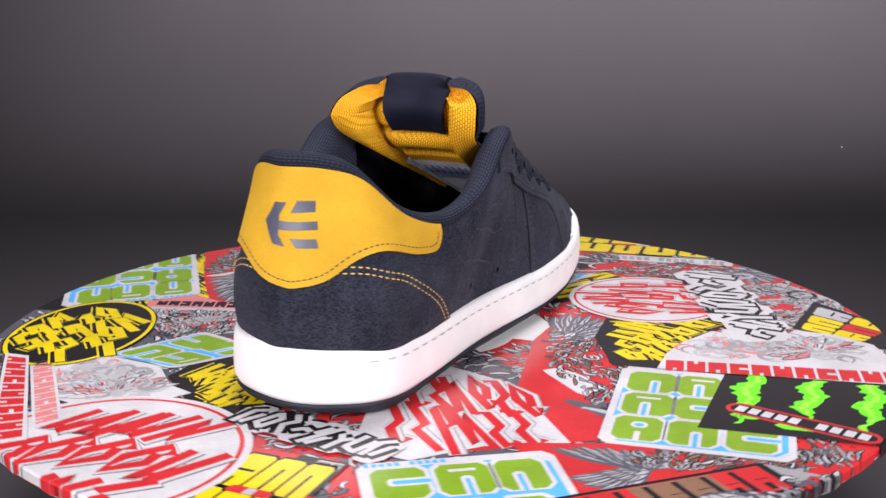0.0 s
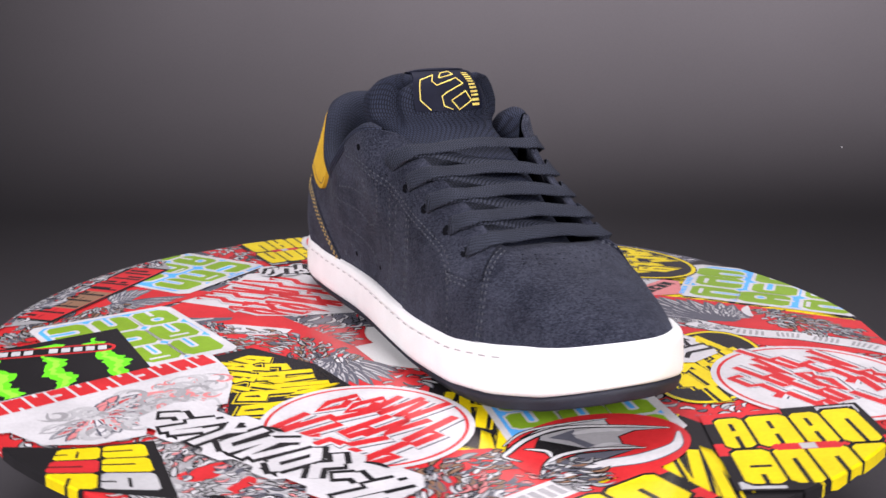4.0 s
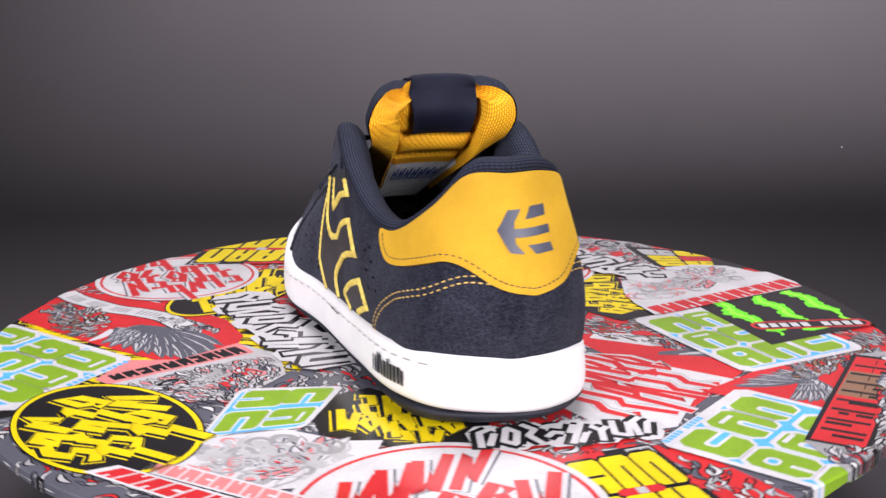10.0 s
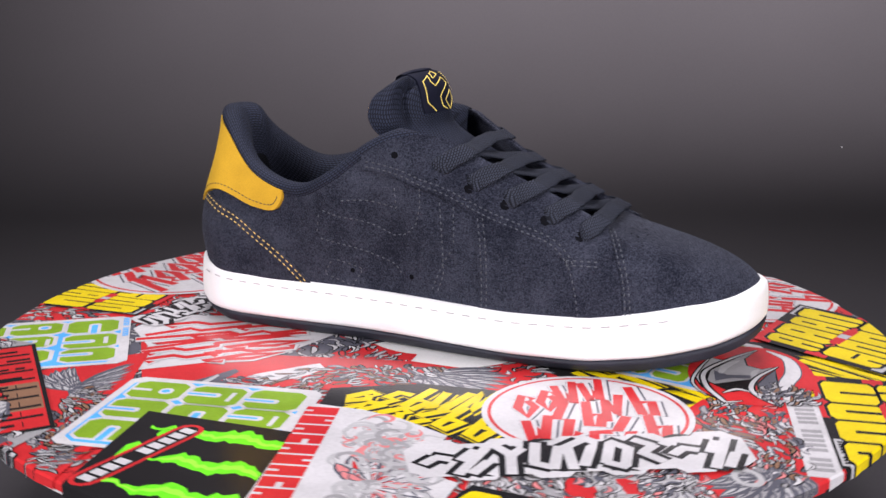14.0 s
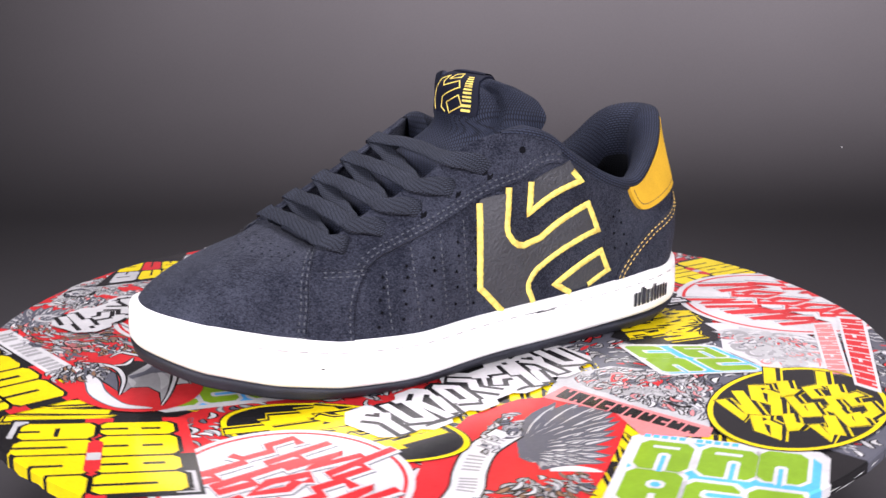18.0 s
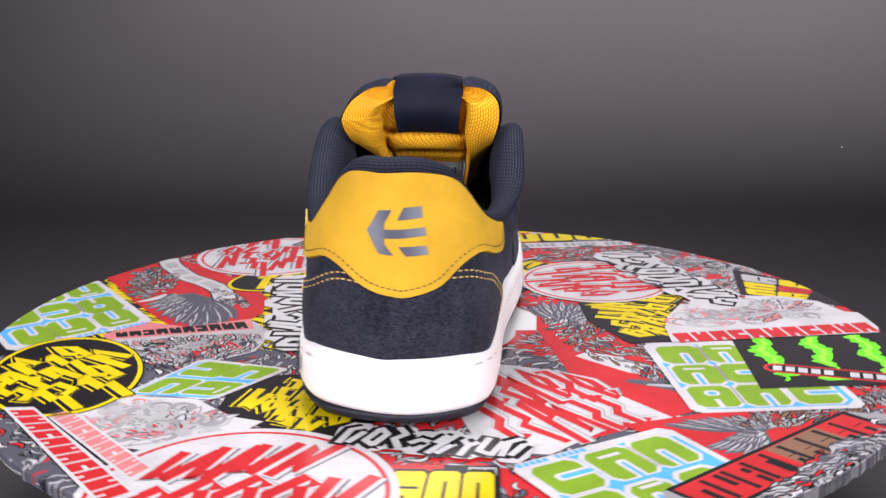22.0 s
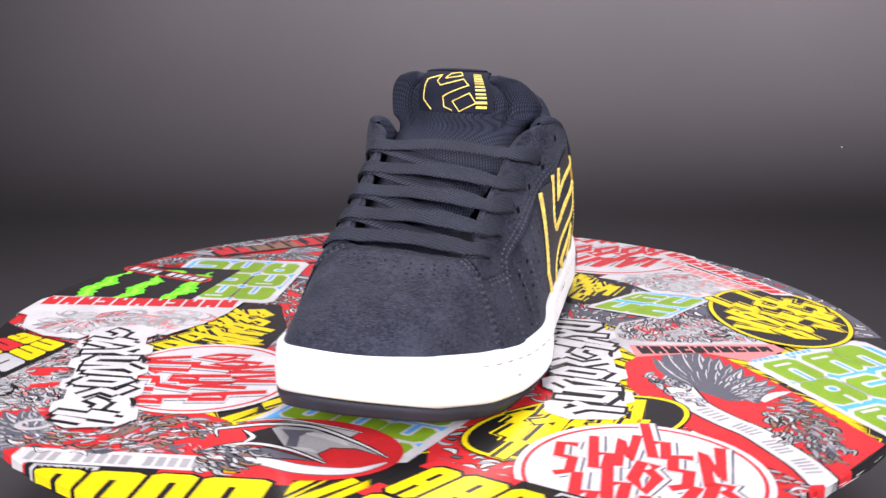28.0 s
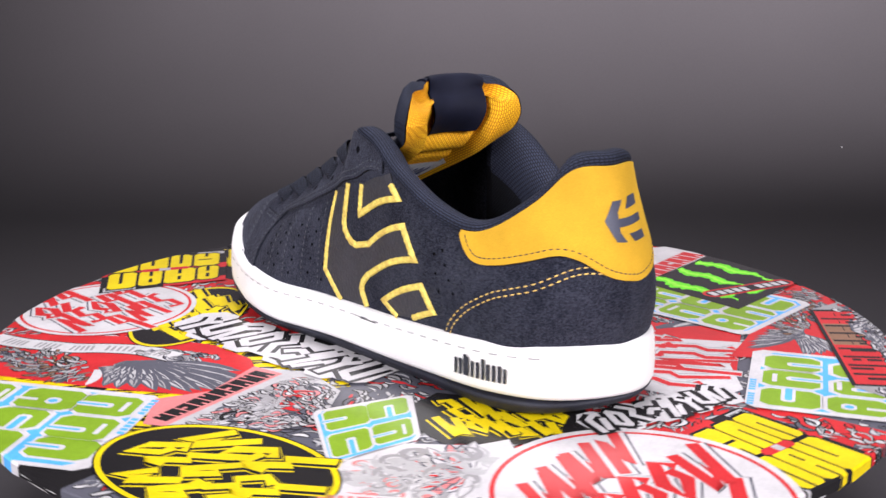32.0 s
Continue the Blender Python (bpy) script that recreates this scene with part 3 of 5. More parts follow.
def build_holes():
    rows = []
    for k, u in enumerate((0.636, 0.648, 0.6645, 0.682, 0.6975)):
        for m in range(5):
            v = 0.10 + 0.078 * m + 0.02 * (k % 2)
            if v < 0.46:
                rows.append((u + 0.0012 * (m % 2), v))
    rows += [(0.855, 0.72), (0.858, 0.60), (0.862, 0.48), (0.866, 0.38), (0.848, 0.66), (0.850, 0.50), (0.853, 0.36)]
    for spot in rows:
        dots("perforation", [spot], 0.0008, shoe, HOLE_SHADE)
    dots("vent_hole", [(0.2062, 0.173)], 0.0013, shoe, HOLE_SHADE)
    dots("vent_hole", [(0.2586, 0.136)], 0.0013, shoe, HOLE_SHADE)
    toe = [(0.49 + 0.012 * i, 0.86 - 0.05 * j) for i in range(-3, 6) for j in range(3)]
    for spot in toe:
        dots("perforation", [spot], 0.0006, shoe, HOLE_SHADE, lift=0.0003)


build_holes()


# ---- collar, lining and footbed ----
def build_collar():
    us = np.linspace(0.285, -0.272, 150)
    section = [(0.0004, -0.0030), (0.0013, -0.0018), (0.0017, 0.0004), (0.0009, 0.0022), (-0.0012, 0.0034), (-0.0042, 0.0036), (-0.0080, 0.0020), (-0.0112, -0.0020), (-0.0132, -0.0090), (-0.0140, -0.0180),
               (-0.0138, -0.0240), (-0.0130, -0.0300)]
    loops, deep = [], []
    for k, u in enumerate(us):
        top = on_wall(u, 1.0)
        n = on_wall(u, 0.9, 0.01) - on_wall(u, 0.9)
        n[2] = 0
        n /= np.linalg.norm(n)
        ends = min(1.0, k / 8 + 0.25, (len(us) - 1 - k) / 8 + 0.25)
        loop = [top + n * a * ends + np.array([0, 0, b * (ends if b > 0 else 1)]) for a, b in section]
        loops.append(loop)
        low = loop[-1].copy()
        low[2] = min(low[2], 0.036)
        deep.append([loop[-1], 0.5 * (loop[-1] + low), low])
    v, f = rings([loop[:11] for loop in loops], closed=False)
    link("collar", v, f, NAVY_MESH, shoe, "padded navy mesh collar", weave=weave_of([loop[:11] for loop in loops]))
    inside = [loop[10:-1] + low for loop, low in zip(loops, deep)]
    v, f = rings(inside, closed=False)
    link("lining", v, f, LINING, shoe, "black textile lining", weave=weave_of(inside))
    c = inset(outline, 0.007)
    v, f = rings([[(x, y, 0.032) for x, y in c], [(x * 0.96, y * 0.9, 0.034) for x, y in c]], cap_end=True)
    link("footbed", v, f, LINING, shoe, "black cloth footbed")


build_collar()

# ---- tongue ----
# rows up the tongue: x and z of its middle, half width, backward curl of its edges
TONGUE = [(0.096, 0.058, 0.024, 0.0), (0.065, 0.0725, 0.026, 0.0), (0.035, 0.087, 0.031, 0.001), (0.013, 0.099, 0.036, 0.010), (0.0025, 0.108, 0.0385, 0.021), (0.000, 0.117, 0.0415, 0.025),
          (-0.002, 0.1255, 0.0412, 0.022), (-0.005, 0.1300, 0.0375, 0.016), (-0.009, 0.1326, 0.0315, 0.009), (-0.014, 0.1334, 0.0230, 0.004)]
TR, TS = 84, 72
tongue_rows = spline(TONGUE, TR)
_s = np.linspace(-1, 1, TS)
FRONT = np.array([[(x - curl * (1.31 if s > 0 else 1.0) * abs(s) ** 2.3, -0.0055 + w * s * (1 - 0.10 * abs(s) ** 3) * (1 - 0.13 * max(0.0, min(1.0, (z - 0.119) / 0.012)) if s > 0 else 1), z - 0.004 * abs(s) ** 4) for s in _s] for x, z, w, curl in tongue_rows])
_n = normals_of(FRONT)
if _n[TR // 2, TS // 2, 0] < 0:
    _n = -_n
_r = np.linspace(0, 1, TR)


def rim(s, r):
    """0 in the middle of the tongue, 1 on its outer edge."""
    return (abs(s) ** 5 + max(0.0, (r - 0.48) / 0.46) ** 5) ** 0.2


def tongue_depth(s, r):
    """Padding behind the front face: a fat rim, a groove, and a pillow in the middle."""
    edge = max(0.0, 1 - abs(s) ** 12) ** 0.5
    crown = max(0.0, 1 - max(0.0, (r - 0.5) / 0.5) ** 9) ** 0.5
    q = rim(s, r)
    groove = math.exp(-((q - 0.62) / 0.045) ** 2)
    belt = (math.exp(-((r - 0.345) / 0.012) ** 2) + 0.8 * math.exp(-((r - 0.46) / 0.012) ** 2)) * (1 if abs(s) < 0.62 else 0)
    ends = min(1.0, max(0.0, (0.95 - abs(s + 0.1)) / 0.35)) * min(1.0, max(0.0, (r - 0.70) / 0.18))
    swell = 0.0046 * (1 - ends) * math.exp(-((q - 0.86) / 0.15) ** 2) + 0.0030 * math.exp(-((abs(s) - 0.46) / 0.14) ** 2 - ((r - 0.62) / 0.12) ** 2) + 0.0022 * math.exp(-((r - 0.405) / 0.04) ** 2 - (s / 0.5) ** 4)
    return edge * crown * (1 - 0.22 * max(0.0, s - 0.7) / 0.3) * (0.0090 + swell - 0.0034 * groove - 0.0046 * belt)


DEPTH = np.array([[tongue_depth(s, r) for s in _s] for r in _r])
# padded straight back in the middle, inwards at the curled edges
_d = -0.85 * _n + np.array([-0.42, 0, 0]) * np.where(_s > 0, 1.0, np.clip(1.15 - _s ** 2, 0, 1))[None, :, None]
BACK = FRONT + _d * DEPTH[:, :, None]
BACK[:, :, 1] = -0.0055 + (BACK[:, :, 1] + 0.0055) * np.clip(0.86 + (_r - 0.20) * 0.6, 0.86, 1.0)[:, None]
_bn = -normals_of(BACK)
if _bn[2 * TR // 3, TS // 2, 0] > 0:
    _bn = -_bn


def on_grid(grid, nrm):
    def place(s, r, lift=0.0):
        a, b = min(max((s + 1) / 2, 0), 1) * (TS - 1), min(max(r, 0), 1) * (TR - 1)
        i, j = min(int(a), TS - 2), min(int(b), TR - 2)
        fa, fb = a - i, b - j
        def mix(g):
            return (g[j, i] * (1 - fa) + g[j, i + 1] * fa) * (1 - fb) + (g[j + 1, i] * (1 - fa) + g[j + 1, i + 1] * fa) * fb
        return mix(grid) + mix(nrm) * lift
    return place


on_tongue, on_tongue_back = on_grid(FRONT, _n), on_grid(BACK, _bn)


def bars(name, cells, lift, material, parent, place, label=""):
    """Plain bars of a lettering's size, in surface coordinates (a0, b0, a1, b1)."""
    verts, faces = [], []
    for a0, b0, a1, b1 in cells:
        k = len(verts)
        verts += [place(a0, b0, lift), place(a1, b0, lift), place(a1, b1, lift), place(a0, b1, lift)]
        faces.append((k, k + 1, k + 2, k + 3))
    return link(name, verts, faces, material, parent, label, smooth=False)


def build_tongue():
    # relief on the front: a sunken seam inside the padded rim
    front = FRONT.copy()
    for j, r in enumerate(_r):
        for i, s in enumerate(_s):
            q = rim(s, r)
            side = tongue_rows[j, 2] * abs(s)
            front[j, i] += _n[j, i] * (-0.0042 * math.exp(-((q - 0.66) / 0.032) ** 2) + (0.0052 if s < 0 else 0.0034) * math.exp(-((q - 0.86) / 0.11) ** 2)) * (1 if r < 0.53 else min(1.0, max(0.0, (side - 0.0175) / 0.005))) * min(1.0, max(0.0, (0.97 - r) / 0.20)) * min(1, max(0, (r - 0.42) / 0.08))
    v, f = rings([front[j] for j in range(TR)], closed=False)
    tongue = link("tongue", v, f, NAVY_MESH, shoe, "padded navy mesh tongue", weave=weave_of(front))
    v, f = rings([BACK[j] for j in range(11, TR)], closed=False)
    lining = link("tongue_lining", v, f, YELLOW_MESH, shoe, "padded golden yellow mesh tongue lining", weave=weave_of(BACK[11:]))
    # woven label on the front with a thin yellow outline mark and bars for the name
    s0, s1, r0, r1 = -0.45, 0.46, 0.53, 1.0
    overlay("woven_label", [(s0, r0), (s1, r0), (0.47, 0.80), (0.56, 0.90), (0.64, 0.95), (0.76, r1), (-0.80, r1), (-0.66, 0.95), (-0.57, 0.90), (-0.49, 0.80)], 0.0012, SATIN, tongue, "navy satin woven label", du=0.06, dv=0.02, place=on_tongue)
    def at(x, y):
        return (s0 + (s1 - s0) * x, r0 + (0.90 - r0) * y)
    for shape in ([(0.49, 0.02), (0.37, 0.08), (0.35, 0.24), (0.415, 0.30), (0.70, 0.48), (0.62, 0.68), (0.29, 0.46), (0.226, 0.58), (0.245, 0.82), (0.06, 0.64), (0.07, 0.18), (0.19, 0.02)],
                  [(0.33, 0.69), (0.385, 0.905), (0.55, 0.99), (0.60, 0.82), (0.33, 0.69)], [(0.48, 0.17), (0.71, 0.315), (0.785, 0.15), (0.585, 0.01), (0.48, 0.17)]):
        cord("label_mark", [at(*p) for p in shape], tongue, EMBROIDERY, half=0.00028, high=0.0002, lift=0.0013, place=on_tongue, rough=0.0)
    cells = []
    y = 0.06
    for h in (0.135, 0.11, 0.135, 0.06, 0.135, 0.135):
        cells += [at(0.79, y) + at(0.92, y + h * 0.30), at(0.79, y + h * 0.56) + at(0.92, y + h * 0.86)]
        y += h + 0.022
    bars("label_lettering", cells, 0.0016, EMBROIDERY, tongue, on_tongue)
    # the strap folded over the top and sewn to the back
    def by_breadth(y, r, back, lift):
        w = np.interp(r, _r, tongue_rows[:, 2])
        return (on_tongue_back if back else on_tongue)(max(-1, min(1, (y / 1000 + 0.0055) / (w * 0.97))), r, lift)
    breadth = np.linspace(-26, 12, 16)
    low, high = ([by_breadth(y, r, True, 0.0030) for y in breadth] for r in (0.48, 0.90))
    rows = [[a * (1 - f) + b * f + np.array([-0.0058 * math.sin(math.pi * f), 0, 0]) for a, b in zip(low, high)] for f in np.linspace(0, 1, 14)]
    # an even arc from the back over the crest to the front
    crest = [by_breadth(y, 1.0, False, 0.0) + np.array([-0.002, 0, 0.0006]) for y in np.linspace(-25, 9.5, 16)]
    front = [by_breadth(y, 0.95, False, 0.0018) for y in np.linspace(-24, 8, 16)]
    for f in np.linspace(0.1, 1, 10):
        rows.append([b * (1 - f) ** 2 + (2 * c - (a + b) / 2) * 2 * f * (1 - f) + a * f ** 2 for b, c, a in zip(high, crest, front)])
    v, f = rings(rows + [[p + np.array([0.0012, 0, -0.0004]) for p in row] for row in rows[::-1]] , closed=False)
    link("back_strap", v, f, SATIN, lining, "navy satin strap folded over the tongue")
    overlay("inner_label", [(-0.70, 0.06), (0.70, 0.06), (0.70, 0.29), (-0.70, 0.29)], 0.0008, INSOLE_CLOTH, lining, "light grey printed cloth label", du=0.06, dv=0.02, place=on_tongue_back, skirt=False)
    cells = []
    for k in range(7):
        x = -0.46 + 0.14 * k
        cells += [(x, 0.185, x + 0.040, 0.265), (x + 0.066, 0.185, x + 0.106, 0.25), (x, 0.215, x + 0.106, 0.232)]
    bars("label_lettering", cells, 0.0016, BLUE_PRINT, lining, on_tongue_back)


build_tongue()


# ---- laces ----
# holes (round, up) and the place round the throat where each lace crosses its edge
EYES_OUT = [(0.7100, 0.760, 0.678), (0.6790, 0.755, 0.652), (0.6545, 0.775, 0.632), (0.6346, 0.775, 0.610), (0.6106, 0.780, 0.582)]
EYES_IN = [(0.3024, 0.721, 0.327), (0.3293, 0.713, 0.350), (0.3525, 0.710, 0.370), (0.3740, 0.710, 0.392), (0.3950, 0.685, 0.418)]


def ribbon(name, pts, nrms, half, thick, parent, material, n=60, twist=0.0):
    p, q = spline(pts, n), spline(nrms, n)
    sections = []
    for k in range(n):
        t = p[min(k + 1, n - 1)] - p[max(k - 1, 0)]
        t /= np.linalg.norm(t) + 1e-12
        m = q[k] - t * (q[k] @ t)
        m /= np.linalg.norm(m) + 1e-12
        s = np.cross(m, t)
        w = half * (1 + 0.05 * math.sin(k * 0.7 + twist)) * min(1.0, 0.5 + 0.09 * k, 0.5 + 0.09 * (n - 1 - k))
        sections.append([p[k] + s * w * a + m * thick * b for a, b in ((1, 0.0), (0.88, 0.8), (0.45, 1.0), (0, 0.9), (-0.45, 1.0), (-0.88, 0.8), (-1, 0.0), (-0.8, -0.8), (0, -0.8), (0.8, -0.8))])
    v, f = rings(sections, cap_start=True, cap_end=True)
    return link(name, v, f, material, parent, weave=weave_of(sections))


def build_laces():
    rnd = random.Random(3)
    laces = []
    up = np.array([0, 0, 1.0])

    def end(eye, high):
        u, v, e = eye
        hole = np.array(on_wall(u, v, 0.0006))
        rise = np.array(on_wall(u + (e - u) * 0.30, v + 0.07, 0.0031))
        edge = np.array(on_wall(e, 0.97, 0.0021 + high))
        n0 = np.array(on_wall(u, v, 0.01)) - np.array(on_wall(u, v))
        n1 = np.array(on_wall(e, 0.96, 0.01)) - np.array(on_wall(e, 0.96))
        n0 /= np.linalg.norm(n0)
        n1 /= np.linalg.norm(n1)
        return hole, rise, edge, n0, n1

    def strand(a, b, high, name="lace", dip=0.0):
        h0, r0, e0, n0, m0 = end(a, high)
        h1, r1, e1, n1, m1 = end(b, high)
        lean = np.array([0.42, 0, 0.9])
        inner0, inner1 = e0 + (e1 - e0) * 0.16 + lean * 0.0004, e1 + (e0 - e1) * 0.16 + lean * 0.0004
        mid = 0.5 * (e0 + e1) + lean * (0.0008 + high - dip) + np.array([rnd.uniform(-0.001, 0.001), 0, 0])
        pts = [h0, r0, e0, inner0, mid, inner1, e1, r1, h1]
        nr = [n0, n0, m0 * 0.6 + lean * 0.5, lean, lean, lean, m1 * 0.6 + lean * 0.5, n1, n1]
        return ribbon(name, pts, nr, 0.0045, 0.0006, shoe, LACE, 84, rnd.uniform(0, 6))
    for i in range(4):
        strand(EYES_OUT[i + 1], EYES_IN[i], 0.0, dip=0.0015)
    for i in range(5):
        strand(EYES_IN[i], EYES_OUT[i], 0.0014)
    # no opening is cut here: black discs paint the shade in the eyelets
    dots("eyelet", [(0.7452, 0.890)], 0.0018, shoe, HOLE_SHADE, lift=0.0016)
    dots("eyelet", [(0.2600, 0.872)], 0.0018, shoe, HOLE_SHADE, lift=0.0016)
    for u, v, _e in EYES_OUT + EYES_IN:
        dots("eyelet", [(u, v - 0.014)], 0.0028, shoe, HOLE_SHADE, lift=0.0016)


build_laces()


# ---- marks on the sole ----
SIDE = spline(OUTLINE, 720, closed=True)


def on_sole(x_target, f, outer, lift=0.0):
    """On the sole's sidewall at a length x, a share f of its height, on the outer or the inner side."""
    side = SIDE[360:] if outer else SIDE[:360]
    k = int(np.argmin(abs(side[:, 0] - x_target)))
    a, b = side[max(k - 2, 0)], side[min(k + 2, len(side) - 1)]
    t = (b - a) / np.linalg.norm(b - a)
    n = np.array([t[1], -t[0]])
    p = side[k] + n * (lift + 0.0002)
    z = height(WHITE_LOW, x_target) * (1 - f) + height(WHITE_TOP, x_target) * f
    return np.array([x_target + n[0] * (lift + 0.0002), p[1], z + heel_twist(x_target, p[1])])


def build_sole_marks():
    sole = [o for o in shoe.children if o.name.startswith("midsole")][0]
    x = -0.085
    for k, w in enumerate((0.0044, 0.0030, 0.0046, 0.0014, 0.0044, 0.0040)):
        tall = (0.60, 0.70, 0.60, 0.68, 0.60, 0.60)[k]
        cells = [(x, 0.27, x - 0.0016, tall)]
        if w > 0.002:
            cells += [(x - w + 0.0016, 0.27, x - w, tall - 0.04 * (k % 2))]
        for cell in cells:
            bars("sole_lettering", [cell], 0.0006, OUTSOLE, sole, lambda a, b, h: on_sole(a, b, True, h), "dark grey moulded lettering bar")
        x -= w + 0.0011
    # grey dashes round the sidewall's top paint the shade of a pressed groove
    grey = mat("groove_shade_grey", (0.36, 0.35, 0.37), 0.6, var=0.15, scale=80)
    for outer in (True, False):
        cells = [(xx, 0.80, xx + 0.0042, 0.825) for xx in np.arange(-0.125, 0.128, 0.0085)]
        bars("groove_shade_dashes", cells, 0.00025, grey, sole, lambda a, b, h, o=outer: on_sole(a, b, o, h))
    cells = [(-0.030, 0.775, -0.018, 0.80), (-0.021, 0.80, -0.014, 0.815), (0.098, 0.45, 0.0995, 0.48)]
    for cell in cells:
        bars("scuff", [cell], 0.0004, OUTSOLE, sole, lambda a, b, h: on_sole(a, b, True, h))


build_sole_marks()


# ---- stickers on the turntable (places in millimetres on its top) ----
def vinyl(name, c, rough=0.2):
    return mat(name, c, rough, var=0.05, scale=45, fine=600, bump=0.05, depth=0.0002, spec=0.5)


V_WHITE = vinyl("white_vinyl", (0.60, 0.58, 0.595))
V_RED = vinyl("red_vinyl", (0.56, 0.026, 0.030))
V_YELLOW = vinyl("yellow_vinyl", (0.77, 0.585, 0.006))
V_BLACK = vinyl("black_vinyl", (0.014, 0.013, 0.014))
V_GREEN = vinyl("leaf_green_vinyl", (0.215, 0.365, 0.022))
V_BLUE = vinyl("sky_blue_vinyl", (0.10, 0.42, 0.88))
V_ACID = vinyl("acid_green_vinyl", (0.16, 0.80, 0.02))
V_LIME = vinyl("lime_vinyl", (0.34, 0.86, 0.06))
V_GREY = vinyl("grey_vinyl", (0.33, 0.32, 0.33))
V_PALE = vinyl("pale_grey_vinyl", (0.46, 0.45, 0.46))
V_SLATE = vinyl("slate_vinyl", (0.10, 0.10, 0.125))
V_ROSE = vinyl("rose_vinyl", (0.66, 0.22, 0.22))
V_BROWN = vinyl("brown_vinyl", (0.24, 0.13, 0.08))
LEVEL, INK = 0.00014, 0.000022
EDGE = [((RADIUS - 0.0002) * 1000 * math.cos(k * math.pi / 48), (RADIUS - 0.0002) * 1000 * math.sin(k * math.pi / 48)) for k in range(96)]


def inside_disc(poly):
    """The part of an outline that lies on the disc."""
    if max(math.hypot(*p) for p in poly) < 230:
        return list(poly)
    for k in range(96):
        a, b = EDGE[k], EDGE[(k + 1) % 96]
        nx, ny = -(b[1] - a[1]), b[0] - a[0]
        out = []
        for p, q in zip(poly, poly[1:] + poly[:1]):
            dp, dq = (p[0] - a[0]) * nx + (p[1] - a[1]) * ny, (q[0] - a[0]) * nx + (q[1] - a[1]) * ny
            if dp >= 0:
                out.append(p)
            if (dp >= 0) != (dq >= 0):
                f = dp / (dp - dq)
                out.append((p[0] + f * (q[0] - p[0]), p[1] + f * (q[1] - p[1])))
        poly = out
        if len(poly) < 3:
            return []
    return poly


def sheet(name, polys, z, material, parent, label="", lift=0.0):
    """Thin flat pieces on the disc; where they reach the rim they fold over it."""
    bm = bmesh.new()
    materials = material if isinstance(material, list) else [material]
    for index, poly in enumerate(polys):
        slot = 0
        if len(materials) > 1:
            poly, slot = poly
        rise = z + lift * index
        poly = inside_disc([(float(x), float(y)) for x, y in poly])
        clean = []
        for p in poly:
            if not clean or math.hypot(p[0] - clean[-1][0], p[1] - clean[-1][1]) > 0.02:
                clean.append(p)
        if len(clean) > 2 and math.hypot(clean[0][0] - clean[-1][0], clean[0][1] - clean[-1][1]) < 0.02:
            clean.pop()
        if len(clean) < 3:
            continue
        vs = [bm.verts.new((x / 1000, y / 1000, rise)) for x, y in clean]
        try:
            f = bm.faces.new(vs)
        except ValueError:
            continue
        f.material_index = slot
        f.normal_update()
        if f.normal.z < 0:
            f.normal_flip()
        n = len(clean)
        for k in range(n):
            p, q = clean[k], clean[(k + 1) % n]
            if math.hypot(*p) > RADIUS * 1000 - 1.2 and math.hypot(*q) > RADIUS * 1000 - 1.2:
                s = 1 + (0.0004 + z * 0.5) / RADIUS
                top = [bm.verts.new((c[0] / 1000 * s, c[1] / 1000 * s, z - 0.0008)) for c in (p, q)]
                low = [bm.verts.new((c[0] / 1000 * s, c[1] / 1000 * s, -0.0032 - 0.0016 * abs(math.sin(c[0] * 0.31)))) for c in (p, q)]
                a, b = vs[k], vs[(k + 1) % n]
                bm.faces.new((a, b, top[1], top[0])).material_index = slot
                bm.faces.new((top[0], top[1], low[1], low[0])).material_index = slot
    if len(polys) > 1 and (not lift or name.startswith("brush")):
        bmesh.ops.remove_doubles(bm, verts=bm.verts[:], dist=3e-6)
    bmesh.ops.triangulate(bm, faces=bm.faces[:])
    ob = part(name, bm, materials[0], parent, label)
    for more in materials[1:]:
        ob.data.materials.append(more)
    return ob


def sticker(label, outline_mm, level, base):
    return sheet("sticker", [outline_mm], 0.0003 + level * LEVEL, base, turntable, label), 0.0003 + level * LEVEL


def ink(st_, polys, material, order=1, name="print"):
    ob, z = st_
    return sheet(name, polys, z + order * INK * 0.5, material, ob)


def inks(st_, polys, material, order=1, name="letter_shape"):
    for p in polys:
        ink(st_, [p], material, order, name)


def drawing(st_, strokes, order=1):
    """A printed drawing: strokes (outline, material) laid one over another in one print."""
    ob, z = st_
    mats = list(dict.fromkeys(m for _, m in strokes))
    if len(mats) == 1:
        mats = mats * 2
    d = sheet("drawing", [(p, mats.index(m)) for p, m in strokes], z + order * INK * 0.5, mats, ob, "", min(6e-7, 8e-5 / len(strokes)))
    return tagged(d, kind="stuff")


def brush_stroke(points, wide, smooth=True, taper=0.0):
    """A brush stroke of some width along a line, as quads."""
    p = spline(points, 4 * len(points) + 1) if smooth else np.array(points, float)
    t = np.gradient(p, axis=0)
    n = np.stack([-t[:, 1], t[:, 0]], 1) / (np.linalg.norm(t, axis=1)[:, None] + 1e-9)
    f = np.linspace(0, 1, len(p))[:, None]
    w = wide / 2 * (1 - taper * np.abs(2 * f - 1) ** 2)
    e = (p[0] - p[1]) / (np.linalg.norm(p[0] - p[1]) + 1e-9) * wide * 0.3
    p[0] += e
    a, b = p + n * w, p - n * w
    return [[tuple(a[k]), tuple(a[k + 1]), tuple(b[k + 1]), tuple(b[k])] for k in range(len(p) - 1)]


